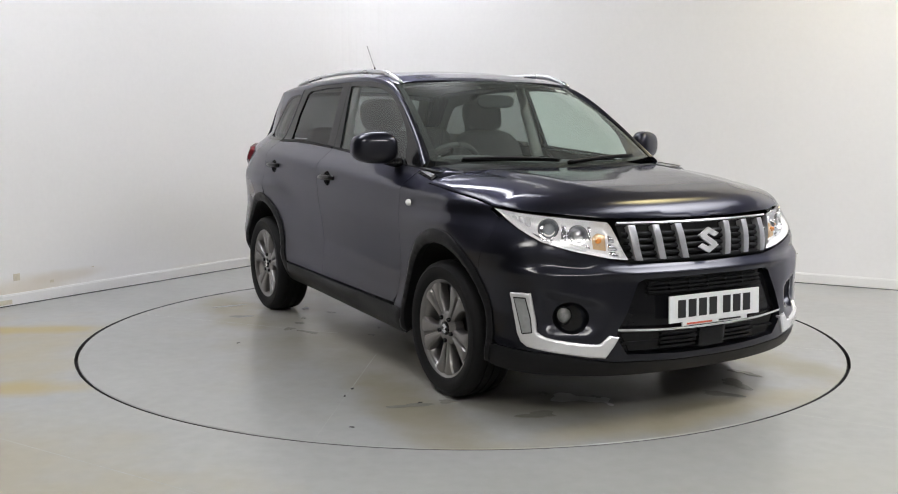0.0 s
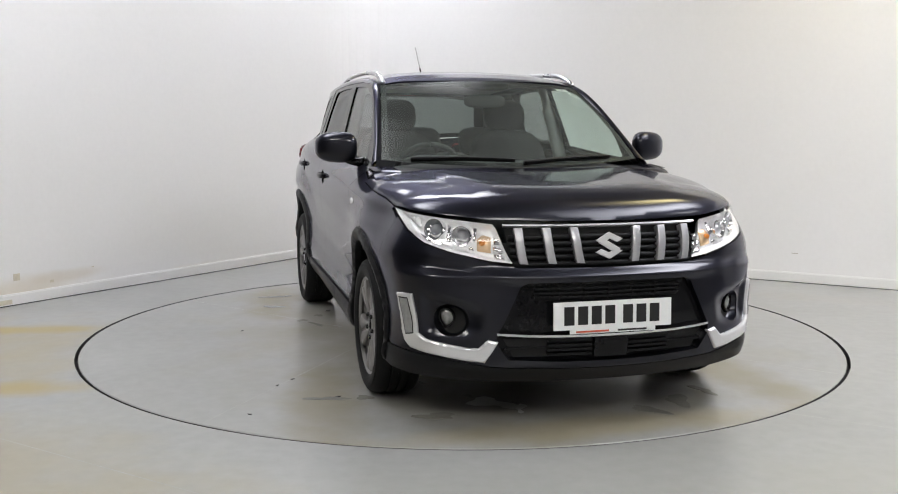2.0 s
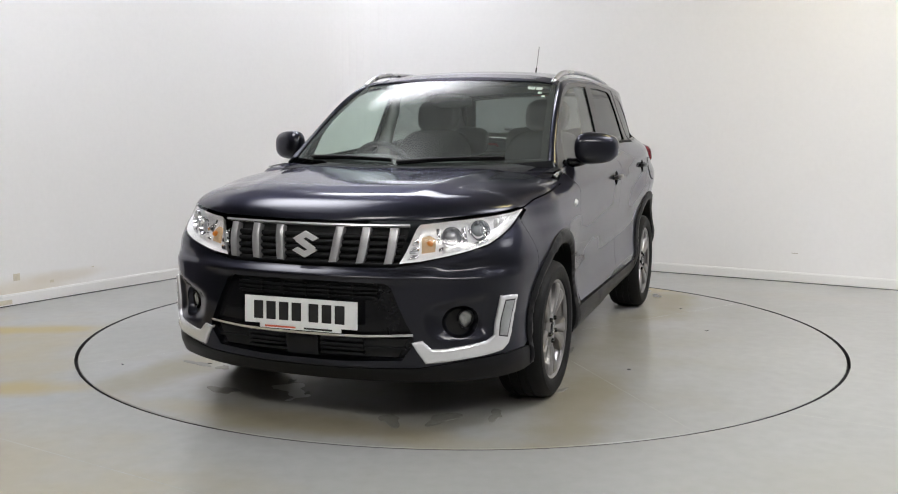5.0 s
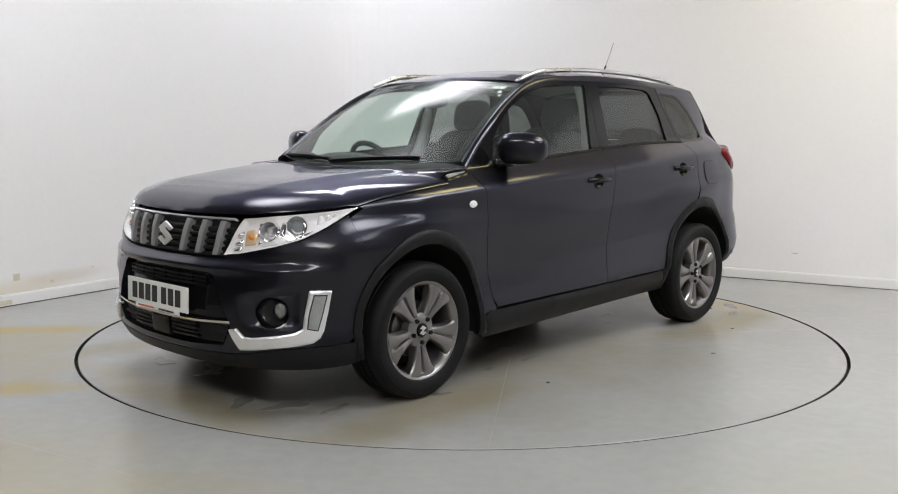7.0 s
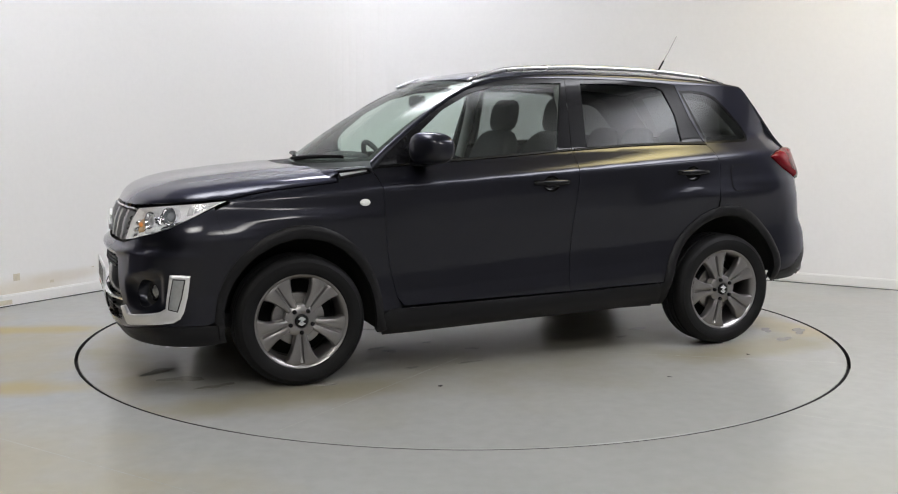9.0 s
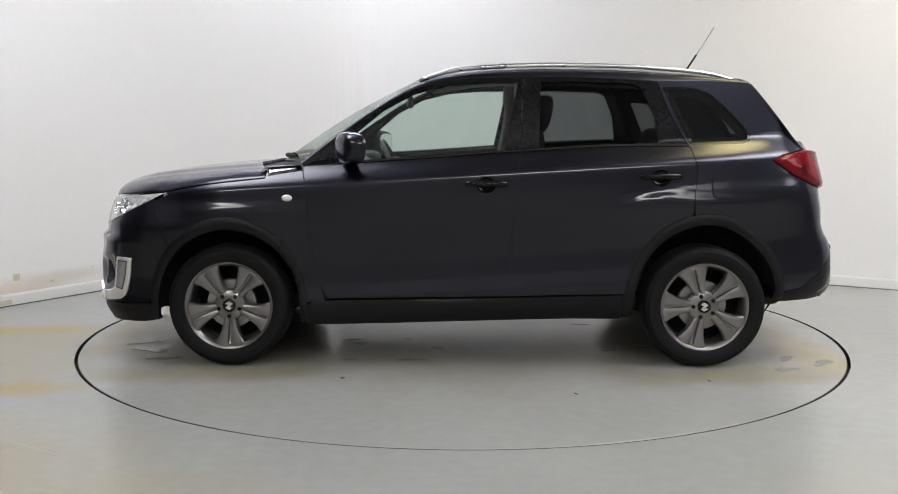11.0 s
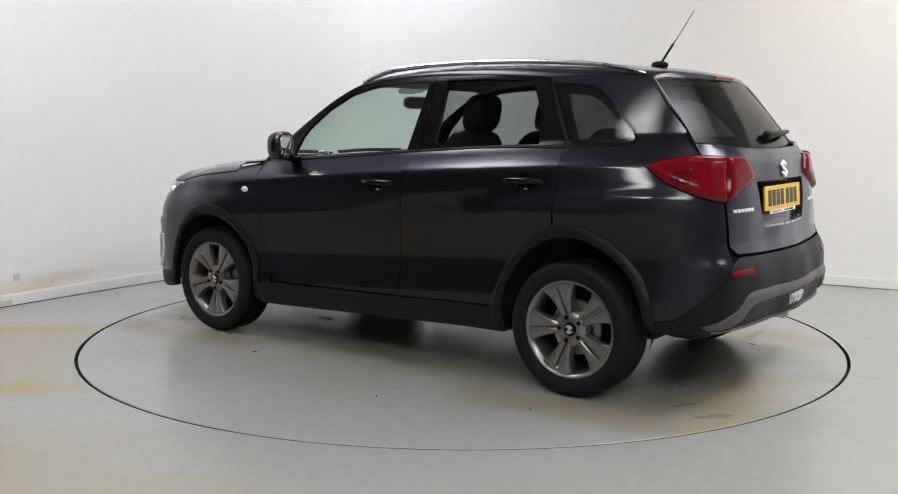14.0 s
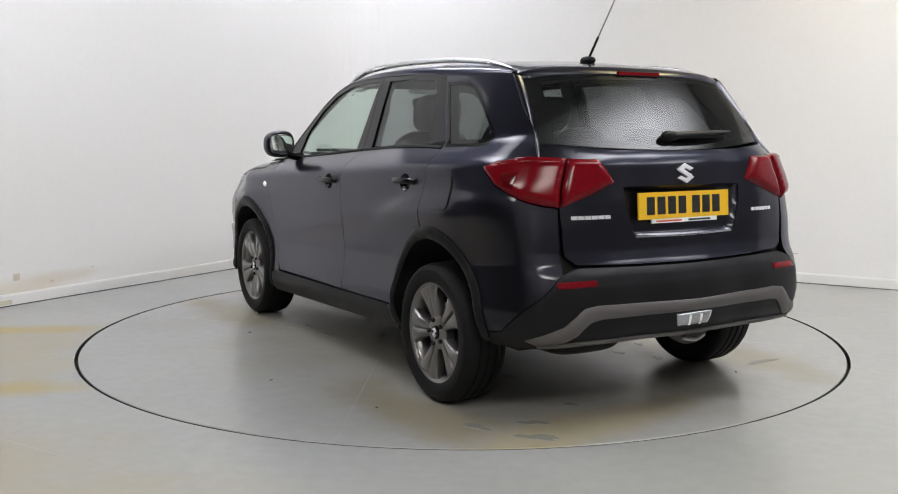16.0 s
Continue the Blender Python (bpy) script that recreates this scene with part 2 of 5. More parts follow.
def grid_mesh(name, rows, mat, parent, label="", flip=False, thick=0.):
    """A smooth skin over rows of points."""
    r, c = len(rows), len(rows[0])
    verts = [p for row in rows for p in row]
    faces = []
    for i in range(r - 1):
        for j in range(c - 1):
            f = (i * c + j, i * c + j + 1, (i + 1) * c + j + 1, (i + 1) * c + j)
            faces.append(f[::-1] if flip else f)
    return mesh_object(name, verts, faces, mat, parent, label)


# ---------------------------------------------------------------- the car's skin
# plan outline of the left half at bumper height, from the front's middle to the tail's middle
PLAN = spline([(2.115, 0), (2.112, .15), (2.095, .32), (2.060, .48), (2.000, .62), (1.895, .755), (1.74, .846), (1.52, .876), (1.25, .880), (.8, .880), (.3, .880),
               (-.3, .880), (-.8, .882), (-1.25, .882), (-1.5, .872), (-1.72, .845), (-1.875, .775), (-1.955, .66), (-2.002, .48), (-2.015, .28), (-2.03, .12), (-2.032, 0)], 400)
PS = np.concatenate([[0], np.cumsum(np.linalg.norm(np.diff(PLAN, axis=0), axis=1))])
PL = PS[-1]
FRONT_Z = [(.10, 1.98), (.20, 2.03), (.28, 2.085), (.36, 2.10), (.45, 2.105), (.56, 2.105), (.63, 2.10), (.655, 2.10), (.69, 2.055), (.75, 2.045), (.80, 2.035), (.86, 2.01), (.92, 1.97), (1.1, 1.90)]
REAR_Z = [(.15, 1.88), (.30, 1.945), (.36, 1.985), (.42, 2.02), (.50, 2.035), (.60, 2.035), (.66, 2.015), (.70, 1.985), (.75, 1.965), (.85, 1.965), (.95, 1.955), (1.05, 1.935), (1.112, 1.924), (1.128, 1.914), (1.165, 1.890), (1.22, 1.89), (1.6, 1.90)]
SIDE_D = [(-.90, .76), (-.80, .80), (-.74, .838), (-.68, .862), (-.62, .866), (-.54, .852), (-.44, .846), (-.34, .856), (-.22, .872), (-.10, .879), (-.02, .878), (.0, .872), (.02, .853),
          (.05, .817), (.075, .783), (.09, .765), (.10, .756), (.16, .737), (.24, .713), (.32, .689), (.40, .664), (.46, .644), (.52, .612), (.6, .56)]


def smooth_rows(rows, width, n=400):
    """The same table, finely stepped and rounded."""
    a = np.array(rows)
    v = np.linspace(a[0, 0], a[-1, 0], n)
    y = np.interp(v, a[:, 0], a[:, 1])
    k = max(1, int(width / (v[1] - v[0])))
    w = np.exp(-np.linspace(-2, 2, 4 * k + 1) ** 2)
    w /= w.sum()
    e = np.concatenate([y[0] + (y[1] - y[0]) * np.arange(-2 * k, 0), y, y[-1] + (y[-1] - y[-2]) * np.arange(1, 2 * k + 1)])
    return np.stack([v, np.convolve(e, w, "valid")], 1)


FRONT_Z, REAR_Z, SIDE_D = smooth_rows(FRONT_Z, .010), smooth_rows(REAR_Z, .014), smooth_rows(SIDE_D, .012)


def table(rows, v):
    a = np.array(rows)
    return np.interp(v, a[:, 0], a[:, 1])


def step01(t):
    t = np.clip(t, 0, 1)
    return t * t * (3 - 2 * t)


SIDE_G = [(-.2, .846), (.10, .756), (.16, .737), (.24, .713), (.32, .689), (.40, .664), (.46, .644), (.6, .60)]


BROW = np.array([(0, .648), (.40, .650), (.50, .666), (.668, .704), (.80, .738), (.93, .788), (1.05, .848), (1.2, .92)])
CORNER_S = float(np.interp(1.87, -PLAN[:, 0], PS))
NOSE_S = float(np.interp(-1.88, -PLAN[:, 0], PS))


def shell(s, z, rows=None):
    """The car's outer skin: s metres round the plan from the front's middle (left side positive), z metres up."""
    s, z = np.asarray(s, float), np.asarray(z, float)
    side = np.where(s < 0, -1., 1.)
    a = np.abs(s)
    side = np.where(a > PL, -side, side)
    a = np.where(a > PL, 2 * PL - a, a)
    cx, cy = np.interp(a, PS, PLAN[:, 0]), np.interp(a, PS, PLAN[:, 1])
    x = cx - np.clip((cx - 1.2) / .915, 0, None) ** 1.3 * (2.115 - table(FRONT_Z, z))
    x = x + np.clip((-1.25 - cx) / .782, 0, None) ** 1.3 * (2.032 - table(REAR_Z, z))
    d = z - (1.018 - .062 * np.clip(cx, -1.75, 1.75))
    y = cy * table(SIDE_D if rows is None else rows, d) / .88
    # flared wheel arches, and the nose drawn in towards the lamps
    for mid, top in ((1.25, .865), (-1.25, .915)):
        y = y + .022 * np.exp(-((cx - mid) / .36) ** 2) * (1 - step01((z - top + .055) / .08)) * np.clip(cy / .8, 0, 1)
    # shoulder crease over the rear wheel
    up = z - (.925 + .03 * np.clip(-cx - 1.2, 0, .6) - .13 * step01((cx + 1.20) / .65))
    y = y + .013 * step01((-cx - .50) / .55) * step01((cx + 1.95) / .30) * np.where(up > 0, np.exp(-(up / .042) ** 2), np.exp(-(up / .11) ** 2))
    y = y * (1 - .065 * step01((z - .72) / .18) * step01((cx - 1.25) / .40))
    # brow below the lamps and grille, and the hollow round each fog lamp
    q = np.abs(s)
    nose = step01((cx - 1.70) / .12)
    under = np.interp(q, BROW[:, 0], BROW[:, 1]) - z
    x = x - nose * .013 * step01((under + .012) / .045) * (1 - step01((under - .05) / .14)) * (1 - step01((q - .62) / .30))
    hollow = step01((q - .52 - .25 * (.53 - z)) / .10) * (1 - step01((q - .78) / .07)) * step01((z - .385) / .07) * (1 - step01((z - .505 - .20 * (q - .6)) / .055))
    x, y = x - nose * .028 * hollow, y - nose * .006 * hollow
    # fuller corners at bumper height
    full = .034 * np.exp(-((a - CORNER_S) / .20) ** 2) * step01((.98 - z) / .25)
    x, y = x - .72 * full, y + .60 * full
    full = .018 * np.exp(-((a - NOSE_S) / .20) ** 2) * step01((.90 - z) / .25)
    x, y = x + .70 * full, y + .62 * full
    narrow = 1 - .06 * np.clip((-cx - .6) / .9, 0, 1.4) ** 2 * step01((d + .22) / .32)
    return np.stack([x, side * y * narrow, z + 0 * x], -1)


def glazing(s, z):
    """The surface of the side windows, which runs straight down behind the belt line."""
    return shell(s, z, SIDE_G)


def sat(x, z):
    """Place along the plan where the skin at height z reaches x on the left flank."""
    g = np.linspace(1.3, PL, 900)
    return float(np.interp(-x, -shell(g, np.full(900, z))[:, 0], g))


def at_pts(*pts):
    return [(sat(x, z), z) for x, z in pts]


def sx(x):
    """Place along the plan of a point on the left flank."""
    return float(np.interp(-x, -PLAN[:, 0], PS))


def sf(y):
    """Place along the plan of a point on the front, by its distance from the middle."""
    return math.copysign(float(np.interp(abs(y), PLAN[:200, 1], PS[:200])), y)


def sr(y):
    """The same on the tail."""
    q, w = PLAN[-150:, 1][::-1], PS[-150:][::-1]
    s = float(np.interp(abs(y), q, w))
    return s if y >= 0 else 2 * PL - s


def side_pts(*pts):
    return [(sx(x), z) for x, z in pts]


def front_pts(*pts):
    return [(sf(y), z) for y, z in pts]


def rear_pts(*pts):
    return [(sr(y), z) for y, z in pts]


def normals(fn, ab):
    e = 2e-3
    du = fn(ab[:, 0] + e, ab[:, 1]) - fn(ab[:, 0] - e, ab[:, 1])
    dv = fn(ab[:, 0], ab[:, 1] + e) - fn(ab[:, 0], ab[:, 1] - e)
    n = np.cross(du, dv)
    return n / np.maximum(np.linalg.norm(n, axis=1, keepdims=True), 1e-12)


def resample(loop, step):
    out = []
    for i, a in enumerate(loop):
        b = loop[(i + 1) % len(loop)]
        k = max(1, int(math.ceil(math.dist(a, b) / step)))
        out += [(a[0] + (b[0] - a[0]) * j / k, a[1] + (b[1] - a[1]) * j / k) for j in range(k)]
    return out


def inside(loops, q):
    r = np.zeros(len(q), bool)
    for lp in loops:
        a = np.array(lp)
        b = np.roll(a, -1, 0)
        for (x0, y0), (x1, y1) in zip(a, b):
            if y0 != y1:
                c = ((y0 > q[:, 1]) != (y1 > q[:, 1])) & (q[:, 0] < (x1 - x0) * (q[:, 1] - y0) / (y1 - y0) + x0)
                r ^= c
    return r


def inset(loop, d):
    """Move a loop inwards by d."""
    a = np.array(loop, float)
    area = .5 * np.sum(a[:, 0] * np.roll(a[:, 1], -1) - np.roll(a[:, 0], -1) * a[:, 1])
    e0, e1 = a - np.roll(a, 1, 0), np.roll(a, -1, 0) - a
    e0 /= np.maximum(np.linalg.norm(e0, axis=1, keepdims=True), 1e-9)
    e1 /= np.maximum(np.linalg.norm(e1, axis=1, keepdims=True), 1e-9)
    n0, n1 = np.stack([-e0[:, 1], e0[:, 0]], 1), np.stack([-e1[:, 1], e1[:, 0]], 1)
    n = n0 + n1
    n /= np.maximum(np.sum(n * n1, 1, keepdims=True), .5)
    return [tuple(v) for v in a + n * d * (1 if area > 0 else -1)]


def skin(name, outline, fn, mat, parent, label="", holes=(), off=0., dome=0., dome_at=.04, thick=.014, step=.03, gap=.0015, mirrored=False, out=1):
    """A panel cut from a surface: outline and holes in the surface's own two coordinates; off lifts it, dome swells its middle, the rim is turned in by thick."""
    from mathutils.geometry import delaunay_2d_cdt
    loops = [resample(inset(outline, gap) if gap else list(outline), step)] + [resample(inset(h, -gap) if gap else list(h), step) for h in holes]
    pts = [p for lp in loops for p in lp]
    edges, k = [], 0
    for lp in loops:
        edges += [(k + i, k + (i + 1) % len(lp)) for i in range(len(lp))]
        k += len(lp)
    rim = np.array(pts)
    lo, hi = rim.min(0), rim.max(0)
    g = np.stack(np.meshgrid(np.arange(lo[0], hi[0], step), np.arange(lo[1], hi[1], step)), -1).reshape(-1, 2)
    if len(g):
        g = g[inside(loops, g)]
    if len(g):
        g = g[np.min(np.linalg.norm(g[:, None] - rim[None], axis=2), 1) > step * .55]
    allp = [Vector(p) for p in pts] + [Vector(p) for p in g]
    v2, _, f2, *_ = delaunay_2d_cdt(allp, edges, [], 0, 1e-6)
    ab = np.array([tuple(v) for v in v2])
    tri = np.array([f for f in f2])
    tri = tri[inside(loops, ab[tri].mean(1))]
    ea, eb = ab[tri[:, 1]] - ab[tri[:, 0]], ab[tri[:, 2]] - ab[tri[:, 0]]
    tri = tri[ea[:, 0] * eb[:, 1] - ea[:, 1] * eb[:, 0] > 2e-7]
    p, n = fn(ab[:, 0], ab[:, 1]), normals(fn, ab) * out
    lift = np.full(len(ab), off)
    if dome:
        dist = np.min(np.linalg.norm(ab[:, None] - rim[None], axis=2), 1)
        w = np.clip(dist / dome_at, 0, 1)
        lift = lift + dome * np.sqrt(1 - (1 - w) ** 2)
    p = p + n * lift[:, None]
    verts = [tuple(v) for v in p]
    faces = [tuple(int(i) for i in f) for f in tri]
    if thick:
        count = {}
        for f in faces:
            for i in range(3):
                e = (f[i], f[(i + 1) % 3])
                count[e] = count.get(e, 0) + 1
        top, low = {}, {}
        for a, b in list(count):
            if (b, a) in count:
                continue
            for i in (a, b):
                if i not in top:
                    top[i] = len(verts)
                    verts.append(tuple(p[i]))
                    low[i] = len(verts)
                    verts.append(tuple(p[i] - n[i] * thick))
            faces.append((top[b], top[a], low[a], low[b]))
    if out < 0:
        faces = [f[::-1] for f in faces]
    if mirrored:
        verts = [(x, -y, z) for x, y, z in verts]
        faces = [f[::-1] for f in faces]
    ob = mesh_object(name, verts, faces, mat, parent, label)
    if not dome and len(ob.data.vertices) == len(verts):
        nn = n * np.array([1, -1 if mirrored else 1, 1])
        flat = [(0., 0., 0.)] * (len(verts) - len(p))
        ob.data.normals_split_custom_set_from_vertices([tuple(v) for v in nn] + flat)
    return ob


def ring(cx, cz, rx, rz, a0, a1, n=22):
    """Points of an ellipse on the flank, from angle a0 to a1 in degrees (0 forward, 90 up)."""
    return [(cx + rx * math.cos(radians(a0 + (a1 - a0) * i / (n - 1))), cz + rz * math.sin(radians(a0 + (a1 - a0) * i / (n - 1)))) for i in range(n)]


def disc(cy, cz, r, n=20):
    return [(cy + r * math.cos(2 * math.pi * i / n), cz + r * math.sin(2 * math.pi * i / n)) for i in range(n)]


# ---------------------------------------------------------------- the room
CORNER = Vector((-1.101, 4.082, 0))
LEFT_DIR = Vector((-.5325, -.8464, 0))
RIGHT_DIR = Vector((.8744, -.4853, 0))
TABLE_R, GAP_W = 2.2285, .018
ROOM_L, ROOM_R = 11.5, 11.0


def room():
    corners = [CORNER + LEFT_DIR * ROOM_L, CORNER, CORNER + RIGHT_DIR * ROOM_R, CORNER + RIGHT_DIR * ROOM_R + LEFT_DIR * ROOM_L]
    # a softly rounded corner between the two white walls
    a, b = CORNER + LEFT_DIR * .5, CORNER + RIGHT_DIR * .5
    bend = [a * (1 - t) ** 2 + CORNER * 2 * t * (1 - t) + b * t * t for t in [i / 10 for i in range(11)]]
    mid = (corners[0] + corners[2]) / 2

    def strip(name, pts, z0, z1, inner, thick, mat, label, kind="structure", category=""):
        verts, faces = [], []
        for i, q in enumerate(pts):
            d = (pts[min(i + 1, len(pts) - 1)] - pts[max(i - 1, 0)]).normalized()
            n = Vector((d.y, -d.x, 0))
            if n.dot(mid - q) < 0:
                n = -n
            for off, z in ((inner, z0), (inner, z1), (inner - thick, z1), (inner - thick, z0)):
                verts.append(q + n * off + Vector((0, 0, z)))
        for i in range(len(pts) - 1):
            for k in range(4):
                k2 = (k + 1) % 4
                faces.append((i * 4 + k, i * 4 + k2, i * 4 + 4 + k2, i * 4 + 4 + k))
        faces += [(0, 1, 2, 3), tuple(len(verts) - 4 + k for k in (3, 2, 1, 0))]
        me = mesh_object(name, verts, faces, mat, smooth=False)
        bm = bmesh.new()
        bm.from_mesh(me.data)
        bmesh.ops.recalc_face_normals(bm, faces=bm.faces)
        bm.to_mesh(me.data)
        bm.free()
        return tagged(me, label, category, kind=kind)

    # unseen upper band and dark stretch, added to put dark reflections on the car
    strip("wall_upper", [CORNER + LEFT_DIR * 5.25] + bend + [corners[2]], WALL_TOP, CEIL, 0, .12, M_UPPER, "unseen dark wall above the white one, added to darken reflections", category="wall")
    strip("wall_dark", [corners[0], CORNER + LEFT_DIR * 5.25], -.02, CEIL, 0, .12, M_BACKWALL, "unseen dark stretch standing in for a dark opening, for reflections", category="wall")
    strip("wall_white", [CORNER + LEFT_DIR * 5.25] + bend + [corners[2]], -.02, WALL_TOP, 0, .12, M_WALL, "smooth white painted studio wall with a rounded corner", category="wall")
    # unseen walls closing the room, split into greys for the car's reflections
    strip("wall_back", [corners[2], corners[3]], -.02, CEIL, 0, .12, M_MIDWALL, "plain mid grey painted wall behind the viewpoint", category="wall")
    turn_at = corners[3].lerp(corners[0], .72)
    strip("wall_side", [corners[3], turn_at], -.02, CEIL, 0, .12, M_SIDEWALL, "plain light grey painted wall behind the viewpoint", category="wall")
    strip("wall_side_dark", [turn_at, corners[0]], -.02, CEIL, 0, .12, M_BACKWALL, "unseen dark stretch of wall added for dark reflections", category="wall")
    strip("skirting_west", [corners[0] + LEFT_DIR * -.02] + [a], 0.0, .072, .018, .018, M_SKIRT, "white painted skirting board with dirt marks", category="skirting")
    strip("skirting_east", [b, corners[2]], 0.0, .072, .018, .018, M_SKIRT, "white painted skirting board along the wall", category="skirting")
    for p0, p1, nm in ((corners[0] - LEFT_DIR * .02, a, "skirting_cap_west"), (b, corners[2], "skirting_cap_east")):
        strip(nm, [p0, p1], .0725, .082, .013, .013, M_WHITE, "bevelled top edge of the white skirting", category="skirting")
    # dark strip in front of the boards paints the shadow line at their foot
    for p0, p1, nm in ((corners[0] - LEFT_DIR * .02, a, "skirting_shade_west"), (b, corners[2], "skirting_shade_east")):
        strip(nm, [p0, p1], .0, .005, .0215, .003, M_GAP, "thin dark strip painting the shadow line where the skirting meets the floor", category="gap")
    # wall board joints, hardly visible
    for d, at in ((RIGHT_DIR, 5.02), (RIGHT_DIR, 3.8), (LEFT_DIR, 4.9)):
        q = CORNER + d * at
        strip("wall_joint", [q, q + d * .004], .09, WALL_TOP - .02, .0006, .003, M_WALL, "faint vertical joint between wall boards", category="joint")
    # marks on the lower left wall
    for at, z, w, h in ((4.05, .13, .09, .02), (3.82, .17, .05, .05), (4.6, .11, .16, .015), (3.55, .12, .03, .02), (3.2, .19, .02, .006)):
        q = CORNER + LEFT_DIR * at
        strip("wall_scuff", [q, q + LEFT_DIR * w], z, z + h, .0012, .002, M_WALLSCUFF, "faint brown scuff on the white wall", category="scuff")
    q = CORNER + RIGHT_DIR * 4.35
    strip("wall_scuff", [q, q + RIGHT_DIR * .05], .235, .238, .0012, .002, M_SCUFF, "short dark scratch on the white wall", category="scuff")
    strip("wall_scuff", [CORNER + LEFT_DIR * 3.9, CORNER + LEFT_DIR * 5.2], .012, .045, .0195, .002, M_WALLSCUFF, "yellowish dirt along the skirting board", category="scuff")

    # the floor, with a round opening for the platform
    n = 160
    verts, faces = [], []
    poly = [c + (c - mid).normalized() * .1 for c in corners]
    for i in range(n):
        w = 2 * math.pi * i / n
        d = Vector((math.cos(w), math.sin(w), 0))
        verts.append(d * (TABLE_R + GAP_W))
        verts.append(d * (TABLE_R + GAP_W) + Vector((0, 0, -.06)))
        best = 99
        for k in range(4):
            p, q = poly[k], poly[(k + 1) % 4]
            e = q - p
            den = d.x * e.y - d.y * e.x
            if abs(den) > 1e-9:
                t = (p.x * e.y - p.y * e.x) / den
                u = (p.x * d.y - p.y * d.x) / den
                if t > 0 and -1e-6 <= u <= 1 + 1e-6:
                    best = min(best, t)
        verts.append(d * best)
    for i in range(n):
        j = (i + 1) % n
        faces.append((i * 3, i * 3 + 2, j * 3 + 2, j * 3))
    # fill to the room's corners
    base = len(verts)
    for k in range(4):
        verts.append(poly[k])
        wk = math.atan2(poly[k].y, poly[k].x) % (2 * math.pi)
        i = int(wk / (2 * math.pi / n))
        faces.append((i * 3 + 2, base + k, ((i + 1) % n) * 3 + 2))
    tagged(mesh_object("floor", verts, faces, M_FLOOR, smooth=False), "grey painted concrete studio floor with yellowish stains", "floor", kind="structure")
    bm = bmesh.new()
    bmesh.ops.create_circle(bm, cap_ends=True, radius=TABLE_R + .1, segments=96, matrix=Matrix.Translation((0, 0, -.058)))
    tagged(part("pit_bottom", bm, M_GAP), "dark pit under the turning platform", "pit", kind="structure")
    bm = bmesh.new()
    bmesh.ops.create_cone(bm, cap_ends=False, segments=160, radius1=TABLE_R + GAP_W + .001, radius2=TABLE_R + GAP_W + .001, depth=.056, matrix=Matrix.Translation((0, 0, -.030)))
    tagged(part("pit_wall", bm, M_GAP), "dark round edge of the pit under the platform", "pit", kind="structure")
    # floor seams
    for p, q in (((-2.9, -1.52), (-.40, -3.02)), ((1.456, -1.726), (3.2, -2.72))):
        seam(None, p, q, .006)
    bm = bmesh.new()
    vs = [bm.verts.new(c + Vector((0, 0, CEIL))) for c in poly]
    bm.faces.new(vs)
    r = bmesh.ops.extrude_face_region(bm, geom=bm.faces[:])
    bmesh.ops.translate(bm, verts=[g for g in r["geom"] if isinstance(g, bmesh.types.BMVert)], vec=(0, 0, .1))
    tagged(part("ceiling", bm, M_CEIL), "plain dark grey studio ceiling", "ceiling", kind="structure")


def seam(parent, p, q, w):
    p, q = Vector((*p, 0)), Vector((*q, 0))
    d = (q - p).normalized()
    n = Vector((-d.y, d.x, 0)) * w / 2
    k = 24
    verts, faces = [], []
    for i in range(k + 1):
        c = p.lerp(q, i / k)
        ww = .45 + .55 * noise.noise(c * 5) ** 2 * 4
        verts += [c + n * min(ww, 1.2) + Vector((0, 0, .0012)), c - n * min(ww, 1.2) + Vector((0, 0, .0012))]
    for i in range(k):
        faces.append((i * 2, i * 2 + 1, i * 2 + 3, i * 2 + 2))
    ob = mesh_object("floor_seam", verts, faces, M_SEAM, parent, smooth=False)
    if parent is None:
        tagged(ob, "thin dark seam in the painted floor", "seam", kind="structure")
    return ob


def blob(name, x, y, rx, ry, turn, mat, parent, label, seed, z=.0025):
    """A flat puddle or flake with an uneven outline."""
    rnd = random.Random(seed)
    ph = [rnd.uniform(0, 6.28) for _ in range(4)]
    n = 28
    m = pose(x, y, 0, 0, 0, turn)
    top, low = [], []
    for i in range(n):
        w = 2 * math.pi * i / n
        k = 1 + .28 * math.sin(2 * w + ph[0]) + .2 * math.sin(3 * w + ph[1]) + .14 * math.sin(5 * w + ph[2])
        top.append(m @ Vector((rx * k * .94 * math.cos(w), ry * k * .94 * math.sin(w), z)))
        low.append(m @ Vector((rx * k * math.cos(w), ry * k * math.sin(w), .0003)))
    faces = [tuple(range(n))] + [(n + i, n + (i + 1) % n, (i + 1) % n, i) for i in range(n)]
    return mesh_object(name, top + low, faces, mat, parent, label, smooth=False)


